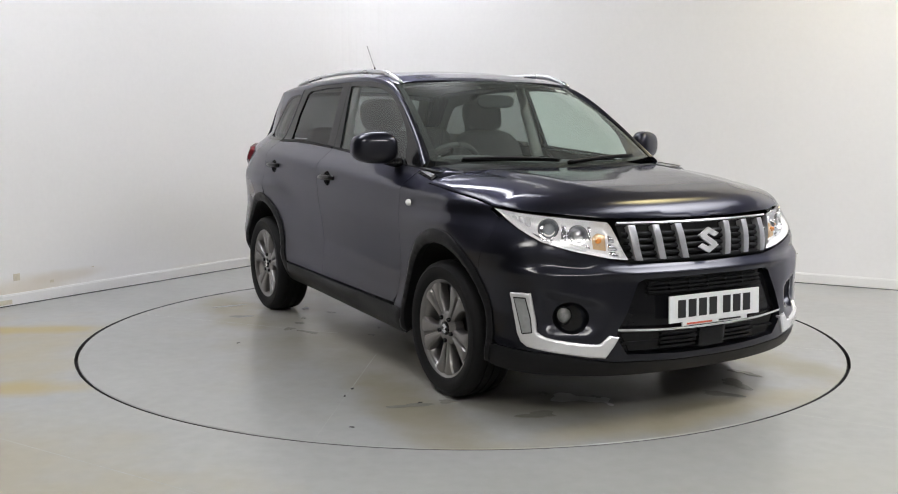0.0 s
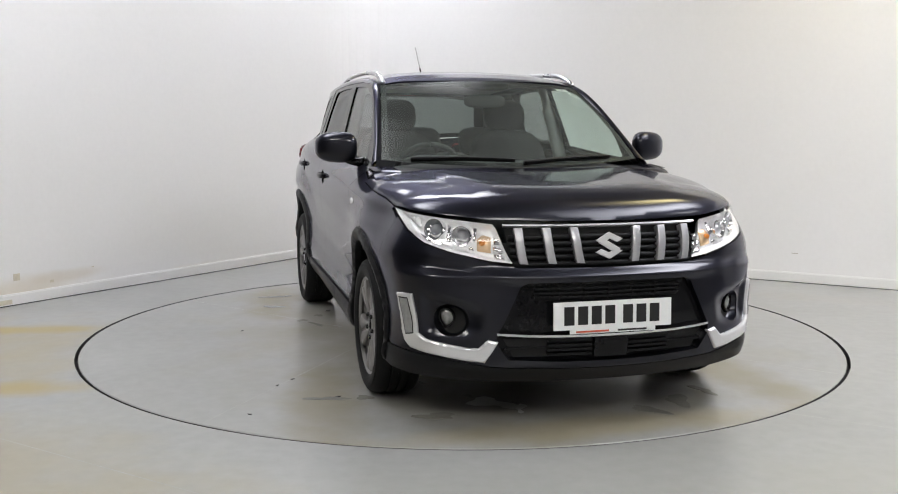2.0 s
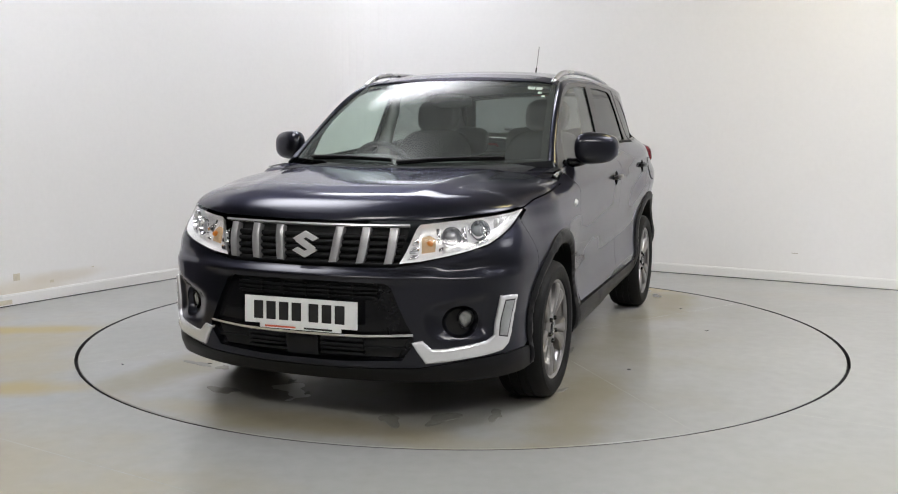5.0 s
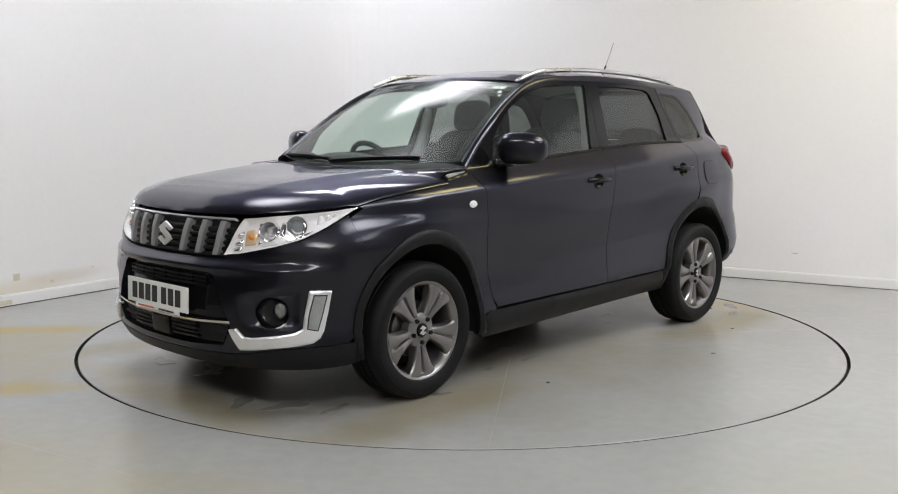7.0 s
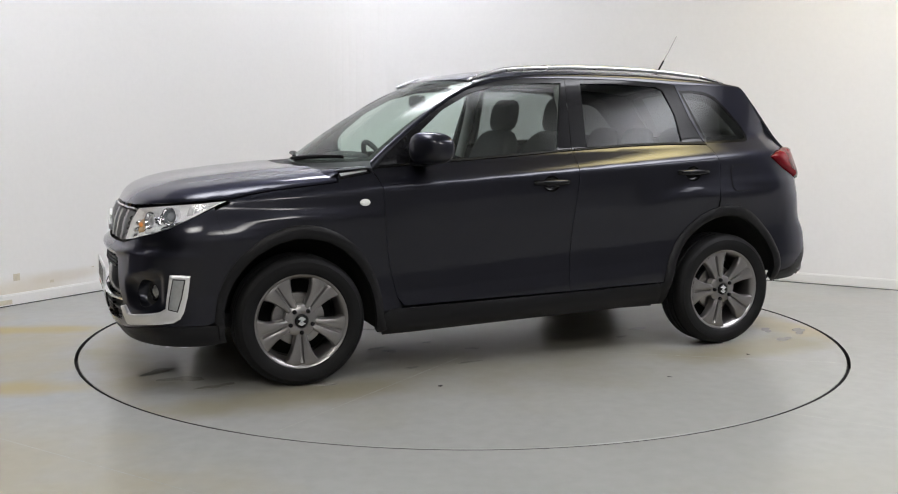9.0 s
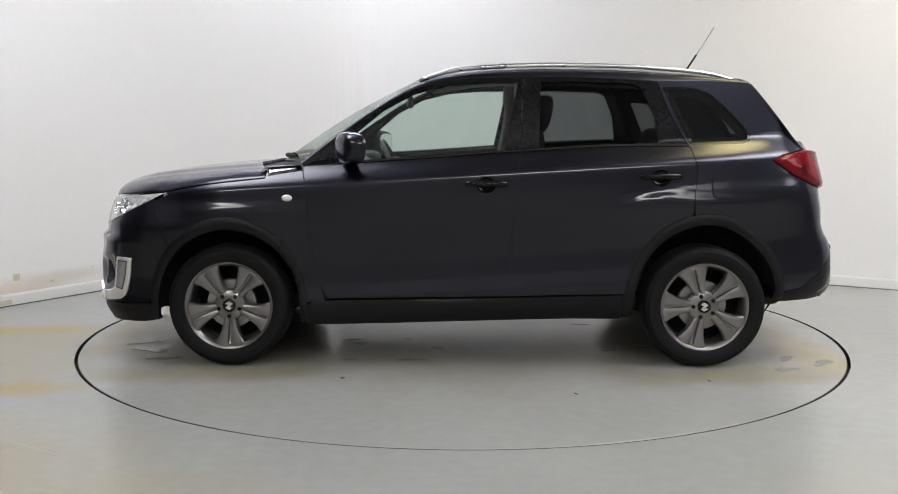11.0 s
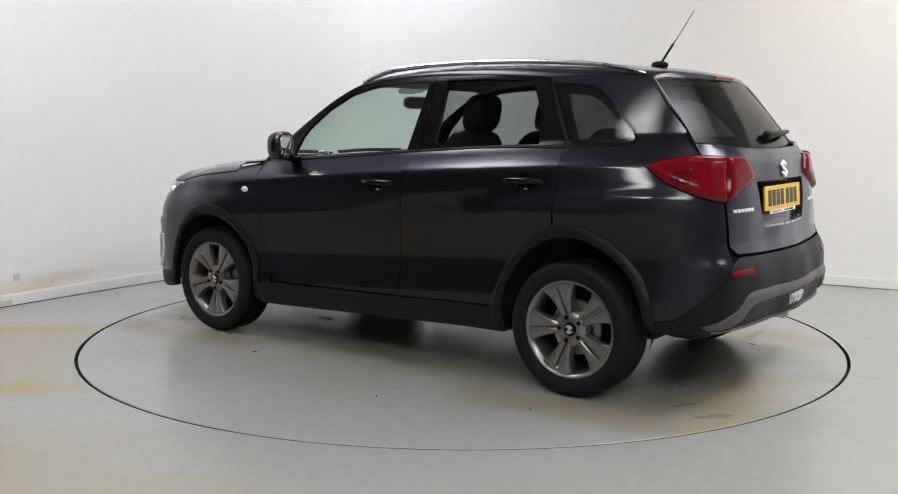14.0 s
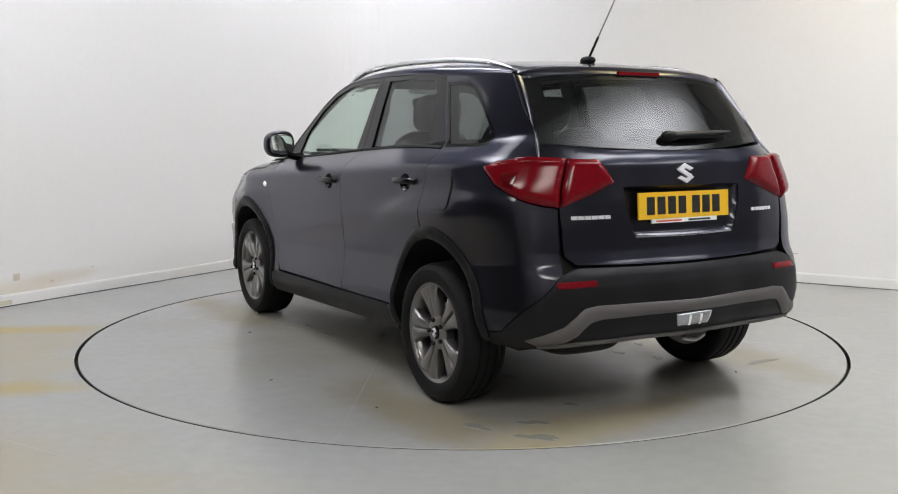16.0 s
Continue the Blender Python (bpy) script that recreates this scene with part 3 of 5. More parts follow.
def platform():
    """The turning platform on which the car stands."""
    verts, faces = [], []
    n = 160
    for i in range(n):
        w = 2 * math.pi * i / n
        for r, z in ((TABLE_R - .004, 0), (TABLE_R, -.004), (TABLE_R, -.05)):
            verts.append((r * math.cos(w), r * math.sin(w), z))
    faces.append(tuple(i * 3 for i in range(n)))
    for i in range(n):
        j = (i + 1) % n
        for k in range(2):
            faces.append((i * 3 + k, i * 3 + k + 1, j * 3 + k + 1, j * 3 + k))
    base = new("turntable")
    tagged(base, "round grey turning platform set flush in the floor", "turntable")
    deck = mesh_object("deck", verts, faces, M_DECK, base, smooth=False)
    deck.data.materials.append(M_GAP)
    for p in deck.data.polygons:
        p.material_index = 1 if abs(p.normal.z) < .5 else 0
    for p, q in (((1.55, -1.60), (.30, -.72)), ((1.55, 1.60), (.30, .66)), ((-1.50, -1.60), (-.3, -.7)), ((-1.55, 1.52), (-.3, .7))):
        seam(base, p, q, .004)
    rnd = random.Random(4)
    for i in range(26):
        x, y = rnd.uniform(-1.7, 1.9), rnd.choice((-1, 1)) * rnd.uniform(.15, .92)
        blob("wet_patch", x, y, rnd.uniform(.02, .07), rnd.uniform(.012, .03), rnd.uniform(-25, 25), M_WATER, base, "", i)
    for i, (x, y, a, b) in enumerate(((1.75, .55, .10, .05), (1.62, .75, .08, .03), (1.85, .35, .09, .04), (-1.7, .95, .08, .025), (-1.95, .80, .10, .03), (-1.78, .7, .06, .03),
                                      (1.7, -.6, .08, .05), (1.3, -1.02, .1, .025), (-1.1, -1.05, .08, .03), (-1.5, -1.0, .09, .03))):
        blob("wet_patch", x, y, a, b, 10 * i, M_WATER, base, "", 50 + i)
    for i in range(9):
        x, y = rnd.uniform(-1.6, 1.6), rnd.choice((-1, 1)) * rnd.uniform(.7, 1.5)
        blob("dirt_speck", x, y, rnd.uniform(.006, .016), rnd.uniform(.004, .008), rnd.uniform(0, 180), M_GAP, base, "", 80 + i)
    return base


# ---------------------------------------------------------------- the car
def both(fn, *args, **kw):
    """Make a left-hand part and its mirror image."""
    return [fn(*args, mirrored=m, **kw) for m in (False, True)]


BELT = [(.86, 1.052), (.42, 1.08), (.08, 1.103), (-.19, 1.124), (-.285, 1.130)]
BELT2 = [(-.285, 1.130), (-.64, 1.152), (-.90, 1.160), (-1.165, 1.160)]
TOPLINE = [(.86, 1.052), (.74, 1.155), (.60, 1.265), (.44, 1.380), (.28, 1.462), (.13, 1.502), (-.03, 1.520), (-.30, 1.525)]
TOPLINE2 = [(-.30, 1.525), (-.63, 1.522), (-.93, 1.508), (-1.01, 1.502)]
FC, RC, WZ = 1.25, -1.25, .325
ARCH_F, ARCH_R = (.405, .425), (.405, .450)       # openings in the painted panels
HOOD_EDGE = [(1.635, .914), (1.50, .941), (1.35, .960), (1.19, .976), (1.05, .990)]


def hood_rim():
    """The hood's left edge: along the fender, then round above the lamps to the middle of the nose."""
    sz = side_pts(*HOOD_EDGE[::-1]) + [(1.03, .914), (.952, .907), (.75, .892), (.60, .879), (.500, .870), (sf(.2), .866), (sf(.05), .866)]
    a = spline(sz, 300)
    p = shell(a[:, 0], a[:, 1])
    return p[np.argsort(p[:, 0])]


RIM = hood_rim()


def hood_half(x):
    return np.interp(x, RIM[:, 0], RIM[:, 1])


HOOD_TOP = smooth_rows([(.9, 1.070), (1.16, 1.054), (1.4, 1.034), (1.6, 1.014), (1.75, .996), (1.85, .977), (1.92, .955), (1.965, .925), (1.99, .895), (2.01, .866)], .02)


def hood_fn(x, y):
    x, y = np.asarray(x, float), np.asarray(y, float)
    edge = np.interp(x, RIM[:, 0], RIM[:, 2])
    top = np.maximum(table(HOOD_TOP, x), edge)
    v = np.clip(np.abs(y) / np.maximum(hood_half(x), .02), 0, 1)
    z = edge + (top - edge) * np.maximum(1 - v ** 4.2, 0) ** .62
    fade = step01((1.96 - x) / .3) * step01((x - 1.0) / .2)
    ridge = .55 - .11 * np.clip((x - 1.1) / .8, 0, 1)
    z = z + fade * (.010 * (1 - step01((np.abs(y) - ridge + .065) / .13)) - .007 * np.exp(-(y / .34) ** 2))
    return np.stack([x, y, z], -1)


def screen_fn(a, b):
    """Windscreen: a across (half width .64), b up the slope (0 to .9)."""
    v, t = np.asarray(a, float) / .64, np.asarray(b, float) / .9
    x = (1.075 - .225 * v ** 2) * (1 - t) + (.30 - .085 * v ** 2) * t
    y = v * (.715 * (1 - t) + .590 * t)
    z = (1.062 + .028 * v ** 2) * (1 - t) + (1.522 - .026 * v ** 2) * t
    w = np.sin(np.pi * t)
    return np.stack([x + .012 * w, y, z + .022 * w], -1)


def roof_fn(x, y):
    x, y = np.asarray(x, float), np.asarray(y, float)
    z = table([(-1.7, 1.500), (-1.6, 1.522), (-1.45, 1.550), (-1.2, 1.578), (-.8, 1.600), (-.4, 1.606), (-.1, 1.594), (.1, 1.570), (.22, 1.545), (.30, 1.522), (.4, 1.48)], x)
    v = np.clip(np.abs(y) / .60, 0, 1.1)
    z = z - .030 * v ** 2 - .028 * v ** 8
    return np.stack([x, y, z], -1)


def back_fn(a, b):
    """Tail window: a across, b up the slope (0 to .45)."""
    v, t = -np.asarray(a, float) / .66, np.asarray(b, float) / .45
    x = (-1.885 + .146 * v ** 2) * (1 - t) + (-1.600 + .072 * v ** 2) * t
    y = v * (.657 * (1 - t) + .578 * t)
    z = (1.163 + .032 * v ** 2) * (1 - t) + (1.515 - .040 * v ** 2) * t
    return np.stack([x - .012 * np.sin(np.pi * t), y, z], -1)


def plate(name, x, z, facing, mat, parent, lean=0.):
    """A number plate with seven dark bars in place of its characters and a strip of small print below."""
    base = new(name)
    base.parent = parent
    base.matrix_basis = pose(x, 0, z, 0, 0, 90 if facing > 0 else -90) @ pose(0, 0, 0, -lean)
    bm = bmesh.new()
    box(bm, (-.262, -.004, -.057), (.262, .004, .057))
    part("backing", bm, mat, base, bevel=.004)
    bm = bmesh.new()
    box(bm, (-.19, -.003, -.075), (.19, .003, -.0575))
    part("dealer_strip", bm, M_PLATE_W, base, "white strip with small print")
    for i, cx in enumerate((-.195, -.135, -.075, -.015, .065, .125, .185)):
        bm = bmesh.new()
        box(bm, (cx - .022, -.0055, -.038), (cx + .022, -.0040, .038))
        part("bar", bm, M_INK, base, bevel=.0006)
    for x0, x1, m in ((-.165, -.02, M_REDINK), (.02, .15, M_INK)):
        bm = bmesh.new()
        box(bm, (x0, -.0042, -.0705), (x1, -.003, -.063))
        part("bar", bm, m, base)
    return base


def badge(name, x, z, facing, size, parent, lean=0.):
    """A chrome diamond-shaped emblem, cut by two slanting slots."""
    m = pose(x, 0, z, 0, 0, 90 if facing > 0 else -90) @ pose(0, 0, 0, -lean)
    bm = bmesh.new()
    s = size
    for poly in (((-.50, .20), (0, .50), (.52, .24), (.30, .12), (.02, .26), (-.10, .20), (.42, -.12), (.24, -.24), (-.32, .10)),
                 ((.50, -.20), (0, -.50), (-.52, -.24), (-.30, -.12), (-.02, -.26), (.10, -.20), (-.42, .12), (-.42, .12), (-.30, .02), (.26, -.33))[:7]):
        pts = []
        for q in poly:
            if q not in pts:
                pts.append(q)
        vs = [bm.verts.new(m @ Vector((a * s, -.010, b * s * .95))) for a, b in pts]
        f = bm.faces.new(vs)
        r = bmesh.ops.extrude_face_region(bm, geom=[f])
        d = m.to_3x3() @ Vector((0, .010, 0))
        bmesh.ops.translate(bm, verts=[g for g in r["geom"] if isinstance(g, bmesh.types.BMVert)], vec=d)
    return part(name, bm, M_EMBLEM, parent, "chrome slanting emblem", bevel=.0015)


def wheel(parent, m, spin):
    """Alloy wheel with five wide twin spokes; its outer face looks along +y."""
    rim = lathe("wheel", [(.150, -.095), (.205, -.095), (.222, -.100), (.222, -.085), (.205, -.06), (.198, 0.), (.205, .050), (.212, .070), (.222, .080), (.233, .085), (.2355, .093), (.231, .097), (.223, .094), (.215, .084)], M_RIM, parent, "dark silver five-spoke alloy wheel")
    rim.matrix_basis = m
    lathe("tyre", [(0.2180, -.085), (0.2260, -.100), (0.2489, -.108), (0.2799, -.110), (0.3038, -.102), (0.3144, -.090), (0.3206, -.070), (0.3211, -.047), (0.3144, -.045), (0.3144, -.037), (0.3215, -.035),
                   (0.3215, -.006), (0.3153, -.004), (0.3153, .004), (0.3215, .006), (0.3215, .035), (0.3144, .037), (0.3144, .045), (0.3211, .047), (0.3206, .070), (0.3144, .090), (0.3060, .1005), (0.3038, .102), (0.2932, .1075), (0.2914, .1095), (0.2799, .110), (0.2595, .1095), (0.2568, .1080), (0.2453, .106), (0.2340, .100), (0.2280, .090)], M_RUBBER, rim, "black rubber road tyre", n=64)
    lathe("brake_disc", [(.02, .018), (.130, .018), (.132, .012), (.132, -.004), (.02, -.004)], M_DISC, rim, "grey steel brake disc")
    lathe("barrel_liner", [(.199, -.085), (.06, -.05), (.01, -.05)], M_DARK, rim)
    lathe("hub", [(.082, .030), (.080, .072), (.066, .081), (.036, .084), (.033, .080), (.033, .03)], M_RIM, rim, n=40)
    lathe("hub_cap", [(.0325, .05), (.031, .0865), (.026, .0895), (.0, .090)], M_GLOSSY, rim, "gloss black hub cap", n=28)
    bm = bmesh.new()
    for poly in (((-.022, .010), (0, .024), (.022, .011), (.002, .004), (.015, -.006), (.006, -.010), (-.014, .004)), ((.022, -.010), (0, -.024), (-.022, -.011), (-.002, -.004))):
        vs = [bm.verts.new((a, .0908, b)) for a, b in poly]
        f = bm.faces.new(vs)
        r = bmesh.ops.extrude_face_region(bm, geom=[f])
        bmesh.ops.translate(bm, verts=[g for g in r["geom"] if isinstance(g, bmesh.types.BMVert)], vec=(0, -.0018, 0))
    part("cap_emblem", bm, M_CHROME, rim, "small silver emblem")
    for k in range(5):
        a0 = radians(spin + 72 * k)
        rows = []
        # across the spoke: edges, two ridges and a groove between
        for r, half, lift in ((.050, .50, .073), (.075, .40, .079), (.110, .340, .084), (.150, .335, .089), (.185, .355, .092), (.206, .385, .093), (.2185, .40, .090)):
            g = .002 if r < .07 else (.016 if r < .2 else .004)
            row = []
            for w, dz in ((-1.0, -.050), (-1.0, -.010), (-.90, -.002), (-.62, .003), (-.34, .002), (-.16, -.002), (-.07, -g), (.07, -g), (.16, -.002), (.34, .002), (.62, .003), (.90, -.002), (1.0, -.010), (1.0, -.050)):
                t = a0 + half * w
                row.append((r * math.cos(t), lift + dz, r * math.sin(t)))
            rows.append(row)
        sp = grid_mesh("spoke", rows, M_RIM, rim)
        sp.data.set_sharp_from_angle(angle=radians(32))
        t = a0
        nut = lathe("wheel_nut", [(.0, .090), (.008, .090), (.0105, .086), (.0105, .074), (.014, .072)], M_GLOSSY, rim, "dark wheel nut", n=12)
        nut.matrix_basis = Matrix.Translation((.057 * math.cos(t), .004, .057 * math.sin(t)))
    return rim


def ellipsoid(bm, centre, radii, power=2.0, nu=20, nv=12, shear=0.):
    vs = []
    for j in range(nv + 1):
        ph = -math.pi / 2 + math.pi * j / nv
        row = []
        for i in range(nu):
            w = 2 * math.pi * i / nu

            def sp(c):
                return math.copysign(abs(c) ** (2 / power), c)
            x, y, z = sp(math.cos(ph)) * sp(math.cos(w)), sp(math.cos(ph)) * sp(math.sin(w)), sp(math.sin(ph))
            row.append(bm.verts.new((centre[0] + radii[0] * x + shear * z * radii[2], centre[1] + radii[1] * y, centre[2] + radii[2] * z)))
        vs.append(row)
    for j in range(nv):
        for i in range(nu):
            k = (i + 1) % nu
            bm.faces.new((vs[j][i], vs[j][k], vs[j + 1][k], vs[j + 1][i]))
    bmesh.ops.remove_doubles(bm, verts=bm.verts, dist=1e-5)


def seat(car, x, y, width, back_top, head=True, name="seat"):
    bm = bmesh.new()
    ellipsoid(bm, (x, y, .60), (.27, width / 2, .10), 4.0)
    base = part(name, bm, M_SEAT, car, "charcoal cloth car seat", smooth=True)
    bm = bmesh.new()
    h = (back_top - .55) / 2
    ellipsoid(bm, (x - .30, y, .55 + h), (.085, width / 2, h), 3.6, shear=-.30)
    part("backrest", bm, M_SEAT, base, smooth=True)
    heads = (y,) if width < .8 else (y - .42, y, y + .42)
    if head:
        for hy in heads:
            bm = bmesh.new()
            ellipsoid(bm, (x - .30 - .30 * h - .035, hy, back_top + .09), (.060, .140, .105), 3.0, shear=-.2)
            part("headrest", bm, M_SEAT, base, smooth=True)
            for o in (-.05, .05):
                bm = bmesh.new()
                box(bm, (x - .30 - .30 * h - .03, hy + o - .006, back_top - .05), (x - .30 - .30 * h - .018, hy + o + .006, back_top + .05))
                part("headrest_post", bm, M_SATIN, base)
    return base


def build_car():
    car = new("car")
    tagged(car, "dark midnight-blue compact SUV with silver roof rails", "car")

    # dark structure behind the panels, with wheel openings
    lo = [(.80, .24), (-.80, .24)]
    inner = side_pts(*ring(FC, WZ, .40, .42, -12, 192)[::1], *lo, *ring(RC, WZ, .40, .44, -12, 192), (-1.70, .40))
    outline = [(0, .30)] + [(sf(.5), .30)] + [(sx(1.70), .32)] + inner + [(PL - .2, .42), (PL, .42), (PL, 1.08)] + side_pts((-1.70, 1.08), (-1.2, 1.10), (-.3, 1.08), (.4, 1.04), (.84, 1.01), (1.05, .96), (1.5, .90)) + [(sf(.55), .80), (0, .80)]
    for mm in (False, True):
        skin("inner_structure", outline, shell, M_DARK, car, "", off=-.042, thick=0, step=.06, gap=0, mirrored=mm)
    bm = bmesh.new()
    box(bm, (-1.56, -.56, .27), (1.72, .60, .34))
    box(bm, (-.82, -.76, .24), (.82, .76, .34))
    part("floor_pan", bm, M_DARK, car, "black underbody", bevel=.01)
    bm = bmesh.new()
    ellipsoid(bm, (-1.66, .36, .315), (.12, .20, .05), 3.0)
    part("exhaust_silencer", bm, M_DARK, car, smooth=True)
    # wheel housings
    for cx in (FC, RC):
        for sgn in (1, -1):
            rows = []
            for a in (np.linspace(-5, 190, 26) if cx > 0 else np.linspace(-8, 170, 26)):
                rx, rz = .395, (.415 if cx > 0 else .435)
                x, z = cx + rx * math.cos(radians(a)), WZ + rz * math.sin(radians(a))
                rows.append([(x, sgn * .84, z), (x, sgn * .70, z), (x, sgn * .52, z), (cx + .2 * math.cos(radians(a)), sgn * .50, WZ + .2 * math.sin(radians(a))), (cx, sgn * .50, WZ)])
            grid_mesh("wheel_housing", rows, M_DARK, car)

    # ---- front bumper
    left = [(.395, .692), (.50, .710), (.668, .747), (.80, .780), (.93, .833), (1.035, .882), (sx(1.655), .795)]
    left += side_pts(*ring(FC, WZ, *ARCH_F, 42, 4, 9)) + [(sx(1.70), .335), (sf(.72), .325), (sf(.50), .285), (sf(.2), .272)]
    front_outline = [(0, .685)] + left + [(0, .270)] + [(-a, b) for a, b in left[::-1]]
    mouth = front_pts((0, .632), (.36, .630), (.39, .615), (.495, .420), (.495, .385), (.44, .315), (.2, .302), (0, .300), (-.2, .302), (-.44, .315), (-.495, .385), (-.495, .420), (-.39, .615), (-.36, .630))
    fogs = [[(sg * a, z) for a, z in ring(.695, .473, .078, .066, 0, 342, 20)] for sg in (1, -1)]
    bumper = skin("front_bumper", front_outline, shell, M_PAINT, car, "painted front bumper", holes=[mouth] + fogs, thick=.03, step=.015, gap=.0006)
    # lower black lip
    lip = [(sf(0), .268), (sf(.2), .270), (sf(.50), .283), (sf(.72), .323), (sx(1.70), .333), (sx(1.652), .333), (sx(1.652), .245), (sx(1.72), .235), (sf(.70), .225), (sf(.5), .215), (sf(.25), .210), (0, .208)]
    lip = lip + [(-a, b) for a, b in lip[1:-1][::-1]]
    skin("front_lip", lip, shell, M_BLACK, bumper, "black plastic front lip", thick=.03, off=.002)
    # recessed middle panel, intakes and bars
    skin("intake_backing", inset(mouth, -.02), shell, M_GLOSSY, bumper, "gloss black middle panel", off=-.030, thick=.0, gap=0)
    slot = front_pts((-.33, .617), (.33, .617), (.335, .560), (-.335, .560))
    skin("upper_intake", slot, shell, M_DARK, bumper, "black upper intake", off=-.027, thick=0, gap=0)
    for z in (.605, .588, .571):
        skin("intake_bar", front_pts((-.335, z - .004), (.335, z - .004), (.335, z + .004), (-.335, z + .004)), shell, M_BLACK, bumper, off=-.010, thick=.018, gap=0)
    for y in (-.22, -.11, 0, .11, .22):
        skin("intake_post", front_pts((y - .006, .562), (y + .006, .562), (y + .006, .615), (y - .006, .615)), shell, M_BLACK, bumper, off=-.016, thick=.012, gap=0)
    low = front_pts((-.47, .400), (.47, .400), (.42, .318), (-.42, .318))
    skin("lower_intake", low, shell, M_DARK, bumper, "black lower intake", off=-.026, thick=0, gap=0)
    for z in (.392, .372, .352, .332):
        skin("intake_bar", front_pts((-.28, z - .005), (-.085, z - .005), (-.085, z + .005), (-.28, z + .005)), shell, M_BLACK, bumper, off=-.006, thick=.018, gap=0)
        skin("intake_bar", front_pts((.085, z - .005), (.28, z - .005), (.28, z + .005), (.085, z + .005)), shell, M_BLACK, bumper, off=-.006, thick=.018, gap=0)
    skin("intake_bar", front_pts((-.46, .352), (.46, .352), (.455, .364), (-.455, .364)), shell, M_BLACK, bumper, off=-.016, thick=.012, gap=0)
    skin("sensor_cover", front_pts((-.078, .405), (.078, .405), (.074, .318), (-.074, .318)), shell, M_GLOSSY, bumper, "square black sensor cover", off=.002, thick=.02, dome=.003, dome_at=.01, step=.012, gap=0)
    skin("chrome_strip", front_pts((-.495, .428), (-.30, .418), (0, .415), (.30, .418), (.495, .428), (.495, .418), (.30, .408), (0, .404), (-.30, .408), (-.495, .418)), shell, M_CHROME, bumper, "thin chrome strip", off=.001, dome=.006, dome_at=.006, step=.01, gap=0)
    for mm in (False, True):
        # fog lamps in their cups
        cup = skin("fog_lamp", ring(.695, .473, .080, .068, 0, 342, 20), shell, M_PAINT, bumper, "round fog lamp in a dark cup", off=-.002, dome=-.045, dome_at=.06, thick=0, gap=0, step=.012, mirrored=mm)
        skin("fog_ring", disc(.722, .480, .037), shell, M_GLOSSY, cup, holes=[disc(.722, .480, .031)], off=-.020, thick=.02, gap=0, step=.008, mirrored=mm)
        skin("fog_lens", disc(.722, .480, .032), shell, M_FOGLENS, cup, "clear fog lamp lens", off=-.030, dome=.012, dome_at=.03, thick=.01, gap=0, step=.008, mirrored=mm)
        # chrome blade round the running light
        blade = [(.872, .574), (.920, .574), (.968, .570), (.955, .47), (.935, .400), (.915, .366), (.880, .346), (.80, .335), (.70, .323), (.62, .312), (.540, .305), (.494, .392), (.538, .401), (.575, .366), (.62, .366), (.70, .376), (.77, .386), (.812, .394), (.846, .412), (.858, .48)]
        bl = skin("chrome_blade", blade, shell, M_BLADE, bumper, "chrome blade trim round the running light", off=.008, dome=.007, dome_at=.007, thick=.02, gap=0, step=.0065, mirrored=mm)
        skin("running_light", [(.890, .558), (.948, .556), (.930, .46), (.908, .398), (.862, .408), (.874, .48)], shell, M_SEAL, bl, off=.0155, thick=.004, gap=0, step=.012, mirrored=mm)
        skin("running_light_lens", inset([(.890, .558), (.948, .556), (.930, .46), (.908, .398), (.862, .408), (.874, .48)], .005), shell, M_RUNLENS, bl, "clear running light lens", off=.017, dome=.004, dome_at=.01, thick=.004, gap=0, step=.012, mirrored=mm)

    # ---- grille
    gr = front_pts((-.455, .866), (-.2, .864), (0, .862), (.2, .864), (.455, .866), (.400, .694), (.2, .690), (0, .689), (-.2, .690), (-.400, .694))
    grille = skin("grille", gr, shell, M_DARK, car, "black grille with upright silver bars", off=-.030, thick=0, gap=0)
    for z in (.705, .733, .761, .789, .817):
        w = .398 + (z - .694) * .28
        rows = []
        for y in np.linspace(-w, w, 30):
            row = []
            for dz, o in ((-.011, -.026), (-.009, -.012), (.0, -.006), (.009, -.012), (.011, -.026)):
                q = np.array([[sf(y), z + dz]])
                row.append(tuple((shell(q[:, 0], q[:, 1]) + normals(shell, q) * o)[0]))
            rows.append(row)
        grid_mesh("grille_bar", rows, M_BLACK, grille)
    for i, (t0, b0) in enumerate(((.395, .362), (.272, .243), (.148, .122))):
        for sg in (1, -1):
            lp = front_pts((sg * (t0 + .019), .848), (sg * (t0 - .017), .848), (sg * (b0 - .016), .704), (sg * (b0 + .017), .706))
            skin("upright_bar", lp if sg > 0 else lp[::-1], shell, M_BAR, grille, "satin silver upright grille bar", off=.008, dome=.003, dome_at=.004, thick=.03, gap=0, step=.010)
    skin("chrome_top", front_pts((-.462, .8635), (-.2, .8615), (0, .8605), (.2, .8615), (.462, .8635), (.460, .8565), (.2, .8545), (0, .8535), (-.2, .8545), (-.460, .8565)), shell, M_BLADE, grille, "chrome strip above the grille", off=.004, thick=.02, gap=0, step=.02)
    badge("emblem", float(shell(0, .775)[0]) + .016, .775, 1, .118, grille, lean=6)
    plate("number_plate_front", float(shell(0, .50)[0]) + .012, .498, 1, M_PLATE_W, car, lean=2)["label"] = "white number plate with dark bars"

